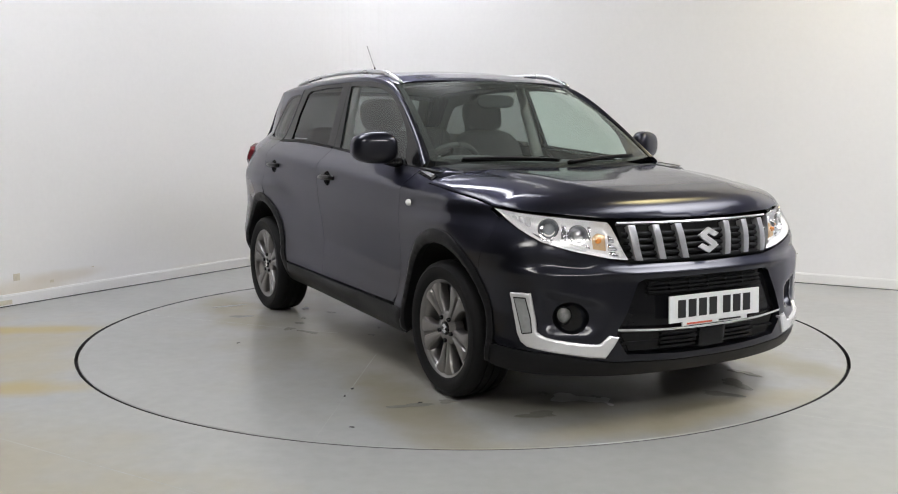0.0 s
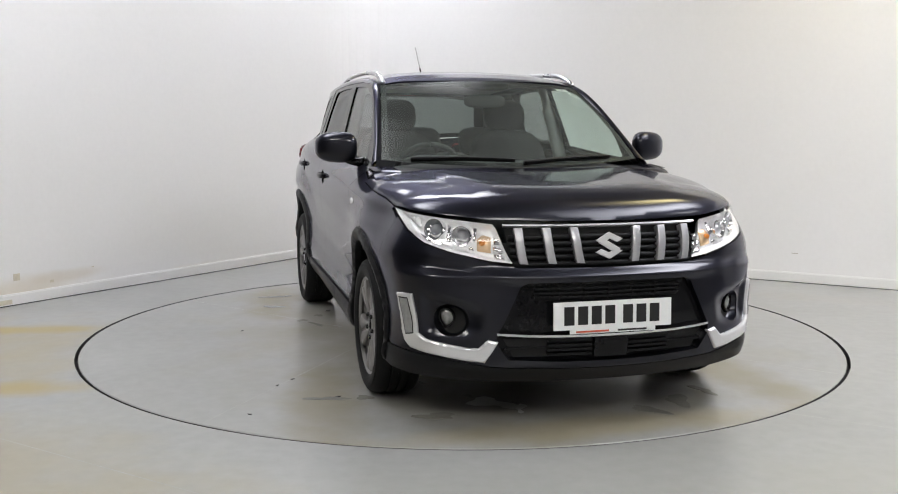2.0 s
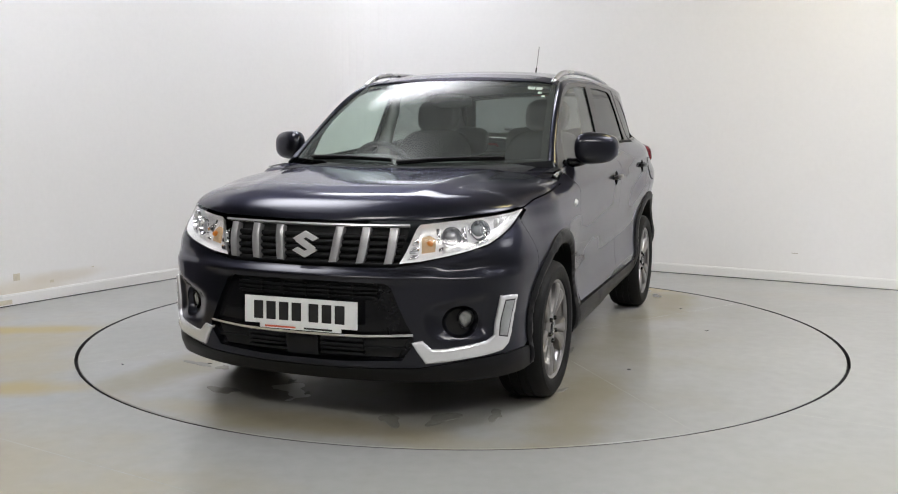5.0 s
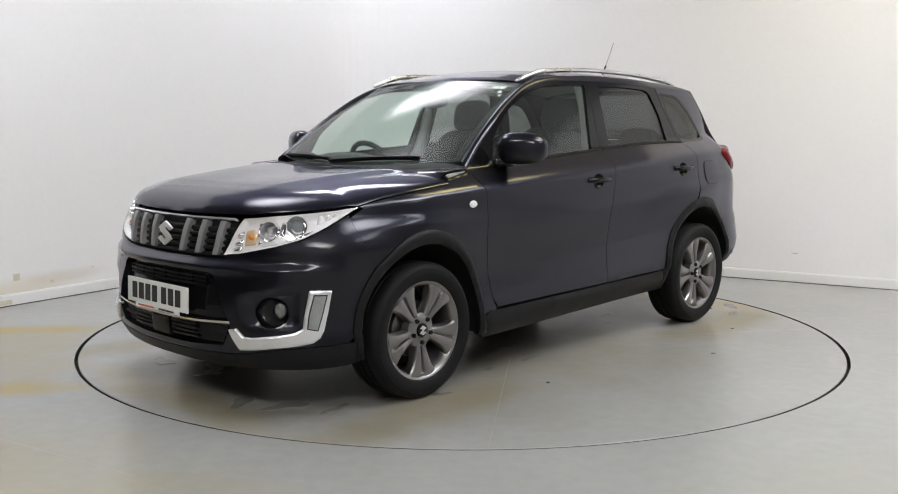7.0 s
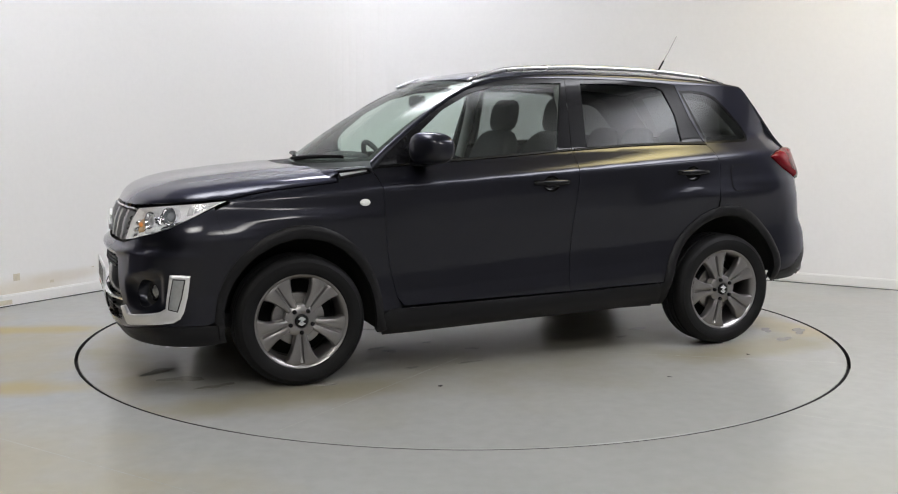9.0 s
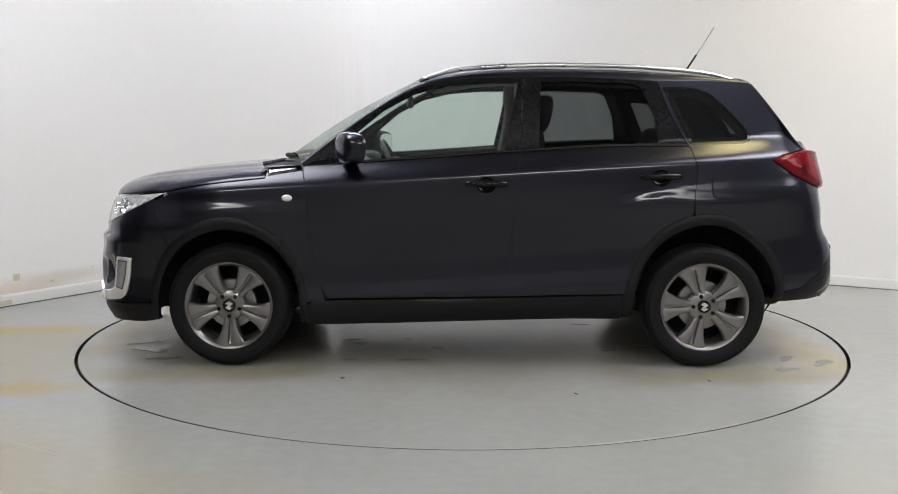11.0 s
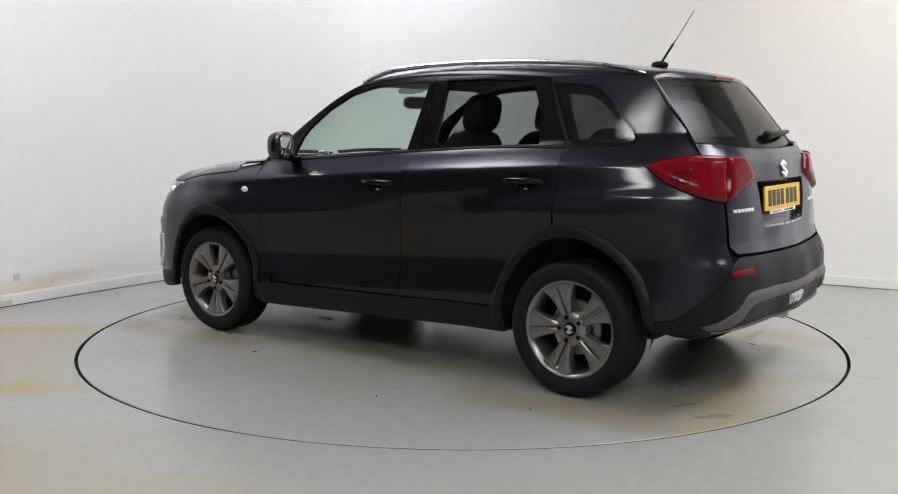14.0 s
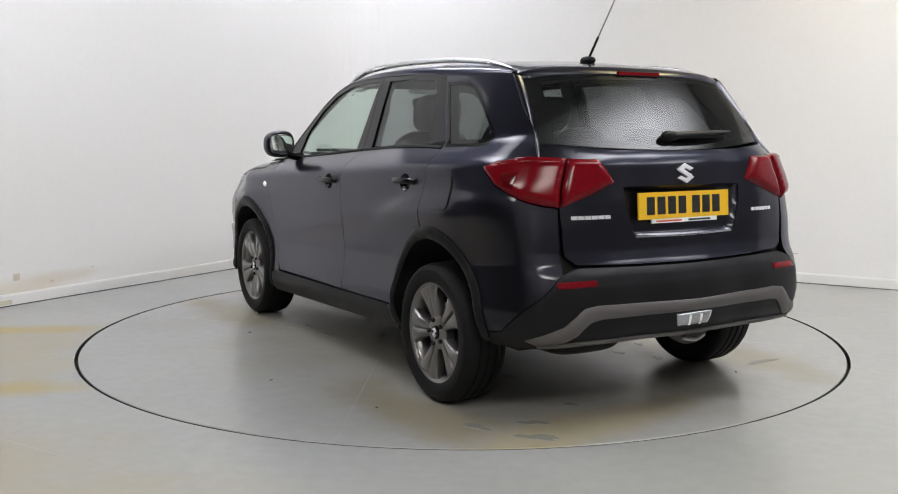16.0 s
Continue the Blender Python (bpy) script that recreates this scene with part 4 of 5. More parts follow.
    # ---- headlamps
    lamp_out = [(.408, .706), (.50, .716), (.668, .751), (.80, .785), (.93, .838), (1.05, .894), (1.092, .913), (1.03, .911), (.952, .904), (.75, .889), (.60, .876), (.508, .867), (.490, .846)]
    for mm in (False, True):
        sg = -1 if mm else 1
        hl = skin("headlamp", lamp_out, shell, M_LAMPBOX, car, "clear headlamp with bright reflectors and amber indicator", off=-.003, dome=-.034, dome_at=.022, thick=0, gap=.002, step=.010, mirrored=mm)
        for y, z, r, nm in ((.735, .850, .040, "projector"), (.625, .826, .038, "main_beam")):
            q = np.array([[sf(y), z]])
            c = (shell(q[:, 0], q[:, 1]) + normals(shell, q) * -.034)[0]
            n = normals(shell, q)[0]
            mt = Matrix.Translation((c[0], sg * c[1], c[2])) @ Vector((n[0], sg * n[1], n[2] * .3)).to_track_quat("Y", "Z").to_matrix().to_4x4()
            bowl = lathe(nm, [(r * .62, -.006), (r * .80, .010), (r, .024), (r * 1.10, .025), (r * 1.14, .018), (r * 1.14, -.01)], M_CHROME, hl, "chrome lamp bowl", n=28)
            bowl.matrix_basis = mt
            ln = lathe("lens" if nm == "projector" else "bulb_shield", [(r * .66, -.004), (r * .60, .010), (r * .42, .018), (r * .2, .022), (0, .0225)], M_PROJ if nm == "projector" else M_SATIN, hl, n=24)
            ln.matrix_basis = mt
        skin("indicator", [(.500, .752), (.560, .762), (.572, .815), (.548, .832), (.510, .822)], shell, M_AMBERBOX, hl, "amber indicator", off=-.034, dome=.008, dome_at=.01, thick=.012, gap=0, step=.01, mirrored=mm)
        skin("indicator_bulb", [(sf(y), z) for y, z in disc(.535, .795, .013, 12)], shell, M_AMBER, hl, off=-.022, dome=.010, dome_at=.012, thick=.01, gap=0, step=.006, mirrored=mm)
        skin("reflector_step", [(.590, .754), (.680, .772), (.670, .792), (.600, .785)], shell, M_LAMPBOX, hl, off=-.030, dome=.010, dome_at=.01, thick=.02, gap=0, step=.01, mirrored=mm)
        skin("reflector_step", [(.72, .785), (.80, .803), (.86, .832), (.74, .800)], shell, M_CHROME, hl, off=-.028, dome=.008, dome_at=.01, thick=.02, gap=0, step=.01, mirrored=mm)
        for x0 in (.905, .945, .985):
            skin("reflector_fin", [(x0 - .028, .855 + (x0 - .9) * .3), (x0 + .004, .862 + (x0 - .9) * .3), (x0 - .004, .898), (x0 - .026, .896)], shell, M_CELL, hl, off=-.030, dome=.014, dome_at=.012, thick=.02, gap=0, step=.01, mirrored=mm)
        for a0, a1, z0, z1 in ((.435, .482, .715, .742), (.440, .488, .748, .775), (.455, .492, .782, .815), (.575, .610, .762, .778), (.690, .715, .80, .865), (.80, .815, .815, .872), (.575, .590, .80, .862), (.655, .70, .868, .879)):
            skin("reflector_cell", [(a0, z0), (a1, z0 + .006), (a1 + .006, z1 + .006), (a0 + .006, z1)], shell, M_CHROME, hl, off=-.033, dome=.012, dome_at=.012, thick=.012, gap=0, step=.009, mirrored=mm)
        cov = skin("cover", lamp_out, shell, M_COVER, hl, "clear lamp cover", off=.002, thick=0, gap=.002, step=.02, mirrored=mm)
        cov.visible_shadow = False

    # ---- hood
    lefte = [(float(p[0]), float(p[1]) - .0005) for p in RIM[::5]]
    rear = [(1.165, 0), (1.160, .25), (1.135, .45), (1.10, .60), (1.06, .74)]
    hood_out = lefte + [(x, -y) for x, y in lefte[::-1]] + [(x, -y) for x, y in rear[::-1]] + [(x, y) for x, y in rear[1:]]
    hood = skin("hood", hood_out[::-1], hood_fn, M_PAINT, car, "painted hood with a raised centre", thick=.012, step=.018, gap=.002)
    # cowl under the windscreen
    rows = []
    for t in np.linspace(0, 1, 5):
        rows.append([(1.20 - .18 * t - .16 * v * v, v * .79, 1.034 + .014 * t + .012 * v * v) for v in np.linspace(-1, 1, 25)])
    grid_mesh("cowl", rows, M_BLACK, car, "black plastic cowl panel", flip=True)

    for sg in (1, -1):
        rows = []
        for t in np.linspace(-.55, 1, 12):
            drop = .12 * max(0, -t) ** 1.2
            rows.append([(1.20 - .18 * t - .16 * v * v, sg * v * .79, 1.037 + .014 * t + .012 * v * v - drop - .012 * max(0, (v - .9) / .1) ** 2) for v in np.linspace(.84, 1.0, 8)])
        grid_mesh("cowl_end", rows, M_PAINT, car, "painted corner beside the cowl", flip=sg > 0)

    # ---- fenders with cladding
    for mm in (False, True):
        fo = side_pts((1.655, .795), (1.690, .868), (1.615, .906), *HOOD_EDGE[:], (1.046, 1.020), (1.03, 1.050), (.868, 1.052), (.832, .95), (.822, .73), (.800, .58), (.76, .41), (.735, .345))
        fo += side_pts((.845, .345), *ring(FC, WZ, *ARCH_F, 176, 42, 24))
        fe = skin("fender", fo, shell, M_PAINT, car, "painted front fender", mirrored=mm, step=.018, gap=.0006)
        skin("side_repeater", [(sx(x), z) for x, z in ring(.93, .893, .027, .0175, 0, 342, 20)], shell, M_WHITELENS, fe, "clear oval side repeater", off=.001, dome=.008, dome_at=.012, gap=0, step=.006, mirrored=mm)
        skin("fender_trim", side_pts((1.040, 1.004), (1.040, 1.030), (.985, 1.042), (.880, 1.049), (.874, 1.030)), shell, M_GLOSSY, fe, "black fender garnish", off=.002, dome=.003, dome_at=.008, gap=0, step=.01, mirrored=mm)
        skin("fender_chrome", side_pts((1.034, 1.026), (.896, 1.045), (.893, 1.036), (1.030, 1.014)), shell, M_BLADE, fe, "chrome strip on the fender garnish", off=.009, gap=0, thick=.004, step=.02, mirrored=mm)
        # wheel arch cladding, front and rear
        cf = side_pts((1.655, .335), *ring(FC, WZ, .415, .470, 0, 180, 34), (.835, .325), (.80, .24), (.868, .24), *ring(FC, WZ, .375, .405, 176, 4, 34), (1.63, .25), (1.66, .25))
        skin("arch_cladding", cf, shell, M_BLACK, fe, "black plastic wheel arch cladding", off=.006, dome=.012, dome_at=.02, thick=.035, gap=0, step=.018, mirrored=mm)
        # ---- doors
        fd = side_pts((.832, .95), (.822, .73), (.800, .58), (.76, .41), (.725, .365), (-.225, .378), (-.24, .74), (-.27, 1.04), *BELT[::-1])
        door = skin("front_door", fd, shell, M_PAINT, car, "painted front door", holes=[side_pts(*ring(-.10, .962, .050, .041, 0, 342, 20))], mirrored=mm, step=.018)
        frame_f = side_pts(*TOPLINE, *BELT[::-1][:-1])
        pane_f = side_pts((.655, 1.072), (.60, 1.205), (.565, 1.245), (.44, 1.348), (.28, 1.434), (.10, 1.482), (-.12, 1.497), (-.272, 1.498), (-.195, 1.132), (.08, 1.112), (.42, 1.090))
        skin("window_frame", frame_f, shell, M_GLOSSY, door, "gloss black window frame", holes=[pane_f], mirrored=mm, off=-.002, thick=.02, step=.025)
        pn = skin("window_pane", inset(pane_f, -.006), glazing, M_GLASS, door, "clear side window", off=-.009, thick=0, gap=0, step=.05, mirrored=mm)
        pn.visible_shadow = False
        skin("belt_seal", side_pts((.66, 1.076), (.42, 1.092), (.08, 1.114), (-.285, 1.141), (-.285, 1.131), (-.19, 1.125), (.08, 1.104), (.42, 1.081), (.70, 1.063)), shell, M_SEAL, door, off=.004, thick=.01, gap=0, mirrored=mm)
        rd = side_pts((-.27, 1.04), (-.24, .74), (-.225, .378), (-.80, .392), *ring(RC, WZ, *ARCH_R, 8, 78, 16), (-1.172, .90), (-1.19, 1.04), (-1.165, 1.16), *BELT2[::-1][1:])
        rdoor = skin("rear_door", rd, shell, M_PAINT, car, "painted rear door", holes=[side_pts(*ring(-1.0, 1.000, .050, .041, 0, 342, 20))], mirrored=mm, step=.018)
        frame_r = side_pts(*TOPLINE2, (-1.075, 1.33), (-1.165, 1.160), *BELT2[::-1][1:])
        pane_r = side_pts((-.395, 1.497), (-.62, 1.498), (-.88, 1.486), (-.925, 1.465), (-.985, 1.33), (-1.008, 1.180), (-.64, 1.168), (-.382, 1.150))
        skin("window_frame", frame_r, shell, M_GLOSSY, rdoor, "gloss black window frame", holes=[pane_r], mirrored=mm, off=-.002, thick=.02, step=.025)
        pn = skin("window_pane", inset(pane_r, -.006), glazing, M_TINT, rdoor, "tinted rear side window", off=-.009, thick=0, gap=0, step=.05, mirrored=mm)
        pn.visible_shadow = False
        skin("belt_seal", side_pts((-.30, 1.142), (-.64, 1.164), (-.90, 1.172), (-1.155, 1.171), (-1.16, 1.161), (-.90, 1.161), (-.64, 1.153), (-.30, 1.132)), shell, M_SEAL, rdoor, off=.004, thick=.01, gap=0, mirrored=mm)
        for hx, hz, dr in ((-.10, .965, door), (-1.0, 1.003, rdoor)):
            cupo = [(sx(x), z) for x, z in ring(hx, hz - .003, .052, .043, 0, 342, 20)]
            skin("handle_cup", cupo, shell, M_GLOSSY, dr, "dark handle recess", off=-.002, dome=-.022, dome_at=.03, thick=0, gap=0, step=.01, mirrored=mm)
            rows = []
            for i in range(17):
                t = i / 16
                x = hx + .108 - .216 * t
                lift = .007 + .027 * math.sin(math.pi * t) ** .45
                q = np.array([[sx(x), hz + .004]])
                c, n = shell(q[:, 0], q[:, 1])[0], normals(shell, q)[0]
                hh = .013 + .003 * math.sin(math.pi * t)
                rows.append([tuple(c + n * (lift + o) + np.array([0, 0, dz * hh])) for dz, o in ((-.9, -.014), (-1, -.006), (-.6, .001), (0, .004), (.6, .001), (1, -.006), (.9, -.014), (-.9, -.014))])
            if mm:
                rows = [[(x, -y, z) for x, y, z in r] for r in rows]
            grid_mesh("door_handle", rows, M_GLOSSY, dr, "glossy dark pull handle")
        # ---- mirror
        sg = -1 if mm else 1
        bm = bmesh.new()
        ellipsoid(bm, (.592, sg * .905, 1.152), (.072, .106, .080), 2.8, nu=32, nv=18)
        for v in bm.verts:
            k = (abs(v.co.y) - .80) / .2
            v.co.z += (v.co.z - 1.15) * (-.16 * k + .10)
            v.co.x = max(v.co.x, .545) - .40 * (abs(v.co.y) - .905)
        mir = part("door_mirror", bm, M_PAINT, door, "painted dark blue door mirror", smooth=True)
        bm = bmesh.new()
        ellipsoid(bm, (.544, sg * .905, 1.152), (.004, .084, .060), 3.0)
        for v in bm.verts:
            v.co.x -= .40 * (abs(v.co.y) - .905)
        part("mirror_glass", bm, M_MIRROR, mir, smooth=True)
        tube("mirror_foot", [(.62, sg * .755, 1.075), (.605, sg * .80, 1.075), (.585, sg * .845, 1.088), (.58, sg * .875, 1.11)], (.042, .030), M_GLOSSY, mir, sides=12, flat=.6, n=10)
        # ---- sill
        si = side_pts((.80, .352), (.25, .362), (-.2, .370), (-.80, .385), (-.865, .33), (-.855, .262), (-.23, .248), (.25, .236), (.70, .226), (.84, .226), (.842, .33))
        skin("sill", si, shell, M_BLACK, car, "black plastic sill", off=.008, dome=.010, dome_at=.03, thick=.05, gap=0, mirrored=mm)
        # ---- rear quarter with its window
        qo = side_pts((-1.165, 1.160), (-1.19, 1.04), (-1.172, .90), *ring(RC, WZ, *ARCH_R, 80, 176, 24), (-1.655, .40), (-1.75, .420)) + [(sx(-1.83), .50), (sr(.73), .600), (sr(.67), .668), (sr(.66), .70), (4.775, .929), (4.70, .941), (4.61, .963), (4.47, 1.017), (4.361, 1.090), (4.44, 1.119), (4.61, 1.141)] + at_pts((-1.795, 1.140), (-1.742, 1.197), (-1.690, 1.260), (-1.634, 1.327), (-1.58, 1.400), (-1.527, 1.470), (-1.505, 1.492), (-1.40, 1.499)) + side_pts((-1.22, 1.502), (-1.01, 1.502), (-1.075, 1.33))
        qp = side_pts((-1.035, 1.468), (-1.12, 1.470)) + at_pts((-1.22, 1.462), (-1.29, 1.435), (-1.36, 1.375), (-1.475, 1.255), (-1.500, 1.215), (-1.490, 1.188), (-1.450, 1.176), (-1.30, 1.172)) + side_pts((-1.175, 1.170), (-1.10, 1.33))
        qu = skin("rear_quarter", qo, shell, M_PAINT, car, "painted rear quarter panel", holes=[qp], mirrored=mm, step=.016)
        pn = skin("quarter_window", inset(qp, .001), glazing, M_QUARTER, qu, "tinted rear quarter window", off=-.003, thick=0, gap=0, step=.05, mirrored=mm)
        pn.visible_shadow = False
        skin("window_seal", qp, shell, M_GLOSSY, qu, holes=[inset(qp, .014)], off=-.001, thick=.006, gap=0, step=.03, mirrored=mm)
        skin("quarter_trim", inset(qp, -.03), glazing, M_DASH, qu, "dark inner trim round the quarter window", holes=[inset(qp, .042)], off=-.035, thick=0, gap=0, step=.04, mirrored=mm)
        cr = side_pts((-.80, .385), *ring(RC, WZ, .425, .490, 8, 172, 36), (-1.675, .395), (-1.665, .362), (-1.626, .362), *ring(RC, WZ, .375, .432, 174, 2, 36), (-.872, .262), (-.80, .262))
        skin("arch_cladding", cr, shell, M_BLACK, qu, "black plastic wheel arch cladding", off=.006, dome=.012, dome_at=.02, thick=.035, gap=0, step=.018, mirrored=mm)
        if not mm:
            fl = [(sx(-1.345 + .078 * math.copysign(abs(math.cos(a)) ** .42, math.cos(a))), .971 + .071 * math.copysign(abs(math.sin(a)) ** .42, math.sin(a))) for a in np.linspace(0, 2 * math.pi, 40, endpoint=False)]
            skin("fuel_flap_gap", inset(fl, -.0055), shell, M_SEAL, qu, off=.0028, thick=.004, gap=0, step=.012, mirrored=mm)
            skin("fuel_flap", fl, shell, M_PAINT, qu, "painted fuel flap", off=.0042, thick=.002, gap=0, step=.012, mirrored=mm)
        # ---- tail lamps
        tl = [(4.365, 1.090), (4.44, 1.116), (4.61, 1.138), (4.70, 1.137), (4.782, 1.131), (4.783, .932), (4.70, .944), (4.61, .966), (4.47, 1.020)]
        t1 = skin("tail_lamp", tl, shell, M_RED, car, "red tail lamp on the rear corner", off=.004, dome=.024, dome_at=.032, thick=.03, gap=.001, step=.010, mirrored=mm)
        skin("lamp_band", [(4.49, 1.060), (4.60, 1.078), (4.585, .998), (4.535, 1.010)], shell, M_REDDARK, t1, "darker red inner step of the lamp", off=.0262, dome=.003, dome_at=.01, thick=.01, gap=0, step=.012, mirrored=mm)
        skin("lamp_ridge", [(4.435, 1.090), (4.46, 1.102), (4.61, 1.122), (4.77, 1.118), (4.77, 1.103), (4.61, 1.104)], shell, M_RED, t1, "raised upper ridge of the lamp", off=.0262, dome=.006, dome_at=.009, thick=.01, gap=0, step=.010, mirrored=mm)
        for zr in (1.075, 1.045, 1.015, .985):
            skin("lamp_rib", [(4.66, zr + .002), (4.768, zr), (4.768, zr - .004), (4.66, zr - .002)], shell, M_REDDARK, t1, off=.0275, thick=.004, gap=0, step=.02, mirrored=mm)
        skin("tailgate_lamp", [(4.788, 1.130), (4.94, 1.128), (4.975, 1.100), (5.04, 1.032), (4.95, .992), (4.788, .934)], shell, M_RED, car, "red lamp on the tailgate", off=.004, dome=.022, dome_at=.034, thick=.03, gap=.001, step=.012, mirrored=mm)
        # ---- roof side, from the windscreen's foot to the tail
        n = 46
        inn = [tuple(screen_fn(.64, b)) for b in np.linspace(0, .9, 14)] + [(x, .578, float(roof_fn(x, .578)[2])) for x in np.linspace(.19, -1.50, 20)]
        inn = np.array(spline(inn, n))
        for _ in range(3):
            inn[1:-1] = (inn[:-2] + 2 * inn[1:-1] + inn[2:]) / 4
        outl = TOPLINE + TOPLINE2[1:] + [(-1.22, 1.502)]
        oo = [tuple(shell(sx(x), z)) for x, z in outl] + [tuple(shell(sat(x, z), z)) for x, z in ((-1.40, 1.499), (-1.505, 1.492))]
        oo = spline(oo, n)
        nrm = []
        for i in range(n):
            a, b = Vector(inn[i]), Vector(oo[i])
            d = ((Vector(inn[min(i + 2, n - 1)]) - Vector(inn[max(i - 2, 0)])).normalized() + (Vector(oo[min(i + 2, n - 1)]) - Vector(oo[max(i - 2, 0)])).normalized()).normalized()
            nn = d.cross(b - a).normalized()
            nrm.append(nn if nn.z > 0 else -nn)
        rows = []
        for i in range(n):
            a, b = Vector(inn[i]), Vector(oo[i])
            nn = sum((nrm[k] for k in range(max(0, i - 4), min(n, i + 5))), Vector()).normalized()
            w = min((b - a).length, .085)
            row = []
            for t in np.linspace(0, 1, 9):
                row.append(tuple(a.lerp(b, t) + nn * (w * .22 * (1 - (2 * t - 1) ** 2) ** .8 + .001)))
            row.append(tuple(b - nn * .015))
            rows.append(row)
        if mm:
            rows = [[(x, -y, z) for x, y, z in r] for r in rows]
        grid_mesh("roof_side", rows, M_PAINT, car, "painted windscreen pillar and roof edge", flip=not mm).data.set_sharp_from_angle(angle=radians(35))
        # ---- roof rail
        rz = [(.255, 1.505), (.20, 1.526), (.12, 1.550), (.0, 1.572), (-.33, 1.589), (-.63, 1.589), (-.93, 1.580), (-1.23, 1.556), (-1.37, 1.532), (-1.46, 1.508)]
        tube("roof_rail", [(x, sg * (.575 - .02 * max(0, -x - .6)), z) for x, z in rz], (.012, .018, .016, .015, .015, .014, .014, .014, .013, .007), M_RAIL, car, "silver roof rail", n=40, flat=.85)
    # ---- windscreen and roof
    sc_out = [(-.636, .004), (-.4, .002), (0, .0), (.4, .002), (.636, .004), (.636, .45), (.636, .895), (.3, .898), (0, .898), (-.3, .898), (-.636, .895), (-.636, .45)]
    ws = skin("windscreen", sc_out, screen_fn, M_SCREEN, car, "clear windscreen", thick=0, gap=0, step=.05)
    ws.visible_shadow = False
    skin("screen_border", sc_out, screen_fn, M_SEAL, ws, "black printed edge of the windscreen", holes=[inset(sc_out, .030)], off=-.003, thick=0, gap=0, step=.04)
    skin("sensor_shade", [(-.16, .895), (.16, .895), (.13, .80), (.07, .775), (-.07, .775), (-.13, .80)], screen_fn, M_SHADE, ws, "dark shade behind the cabin mirror", off=-.005, thick=0, gap=0, step=.04)
    for a, b, w, h in ((.50, .83, .022, .020), (.545, .83, .018, .020), (.555, .77, .012, .016), (.575, .72, .009, .012)):
        skin("windscreen_sticker", [(a - w, b - h), (a + w, b - h), (a + w, b + h), (a - w, b + h)], screen_fn, M_PLATE_W, ws, "small white sticker", off=-.004, thick=0, gap=0)
    xf = [(float(screen_fn(a, .9)[0]), float(screen_fn(a, .9)[1])) for a in np.linspace(-.63, .63, 15)]
    roof_out = xf + [(.0, .580), (-.8, .580), (-1.49, .575), (-1.50, .3), (-1.505, 0), (-1.50, -.3), (-1.49, -.575), (-.8, -.580), (.0, -.580)]
    skin("roof", roof_out, roof_fn, M_PAINT, car, "painted roof", step=.035, gap=.001, thick=.01)
    skin("headliner", [(a * .97, b * .95) for a, b in roof_out], roof_fn, M_LINER, car, "light grey cloth headliner", off=-.04, thick=0, gap=0, step=.08)
    # ---- tail spoiler, window and tailgate
    rows = []
    for v in np.linspace(-1, 1, 41):
        w = abs(v)
        row = []
        k = v * v
        for x, dz, half in ((-1.490, .000, .602), (-1.500, .002, .610), (-1.55 + .03 * k, .001, .600), (-1.585 + .055 * k, -.002, .585), (-1.612 + .078 * k, -.010, .572), (-1.624 + .086 * k, -.020, .566), (-1.618 + .086 * k, -.034, .564), (-1.59 + .07 * k, -.044, .566), (-1.55 + .045 * k, -.046, .570)):
            zz = float(roof_fn(max(x, -1.62), 0)[2]) - .026 * w ** 2 - .030 * w ** 9
            low = float(roof_fn(-1.6, 0)[2]) - .075
            row.append((x, v * half, max(zz + dz, low)))
        rows.append(row)
    for k in (0, -1):
        end = [(x, y * .992, 1.444 + (z - 1.444) * .12) for x, y, z in rows[k]]
        rows = [end] + rows if k == 0 else rows + [end]
    sp = grid_mesh("tail_spoiler", rows, M_PAINT, car, "painted spoiler above the tail window")
    sp.data.set_sharp_from_angle(angle=radians(40))
    bm = bmesh.new()
    box(bm, (-1.6285, -.12, 1.493), (-1.612, .12, 1.508))
    part("high_brake_lamp", bm, M_RED, sp, "red high brake lamp", bevel=.003)
    bo = [(-.655, .004), (0, .0), (.655, .004), (.655, .44), (0, .445), (-.655, .44)]
    tw = skin("tail_window", bo, back_fn, M_REAR, car, "dark tinted tail window", thick=0, gap=0, step=.05)
    tw.visible_shadow = False
    skin("window_border", bo, back_fn, M_SEAL, tw, "black edge of the tail window", holes=[[(-.58, .05), (0, .045), (.58, .05), (.575, .41), (0, .415), (-.575, .41)]], off=-.004, thick=0, gap=0, step=.04)
    for sg in (1, -1):
        oe = spline([tuple(shell(sat(x, z), z)) for x, z in ((-1.800, 1.135), (-1.742, 1.197), (-1.690, 1.260), (-1.634, 1.327), (-1.58, 1.400), (-1.527, 1.470), (-1.505, 1.492))], 24)
        ie = [back_fn(-.657, b) for b in np.linspace(-.085, .45, 24)]
        rows = []
        for a, b in zip(oe, ie):
            a, b = Vector(a), Vector(b)
            nn = Vector((-.62, .72, .30)).normalized()
            rows.append([tuple(a - nn * .012)] + [tuple(a.lerp(b, t) + nn * (.014 * 4 * t * (1 - t) - .001)) for t in np.linspace(0, 1, 8)] + [tuple(b - nn * .012)])
        if sg < 0:
            rows = [[(x, -y, z) for x, y, z in r] for r in rows]
        grid_mesh("tail_pillar", rows, M_PAINT, car, "painted tail pillar", flip=sg < 0).data.set_sharp_from_angle(angle=radians(50))
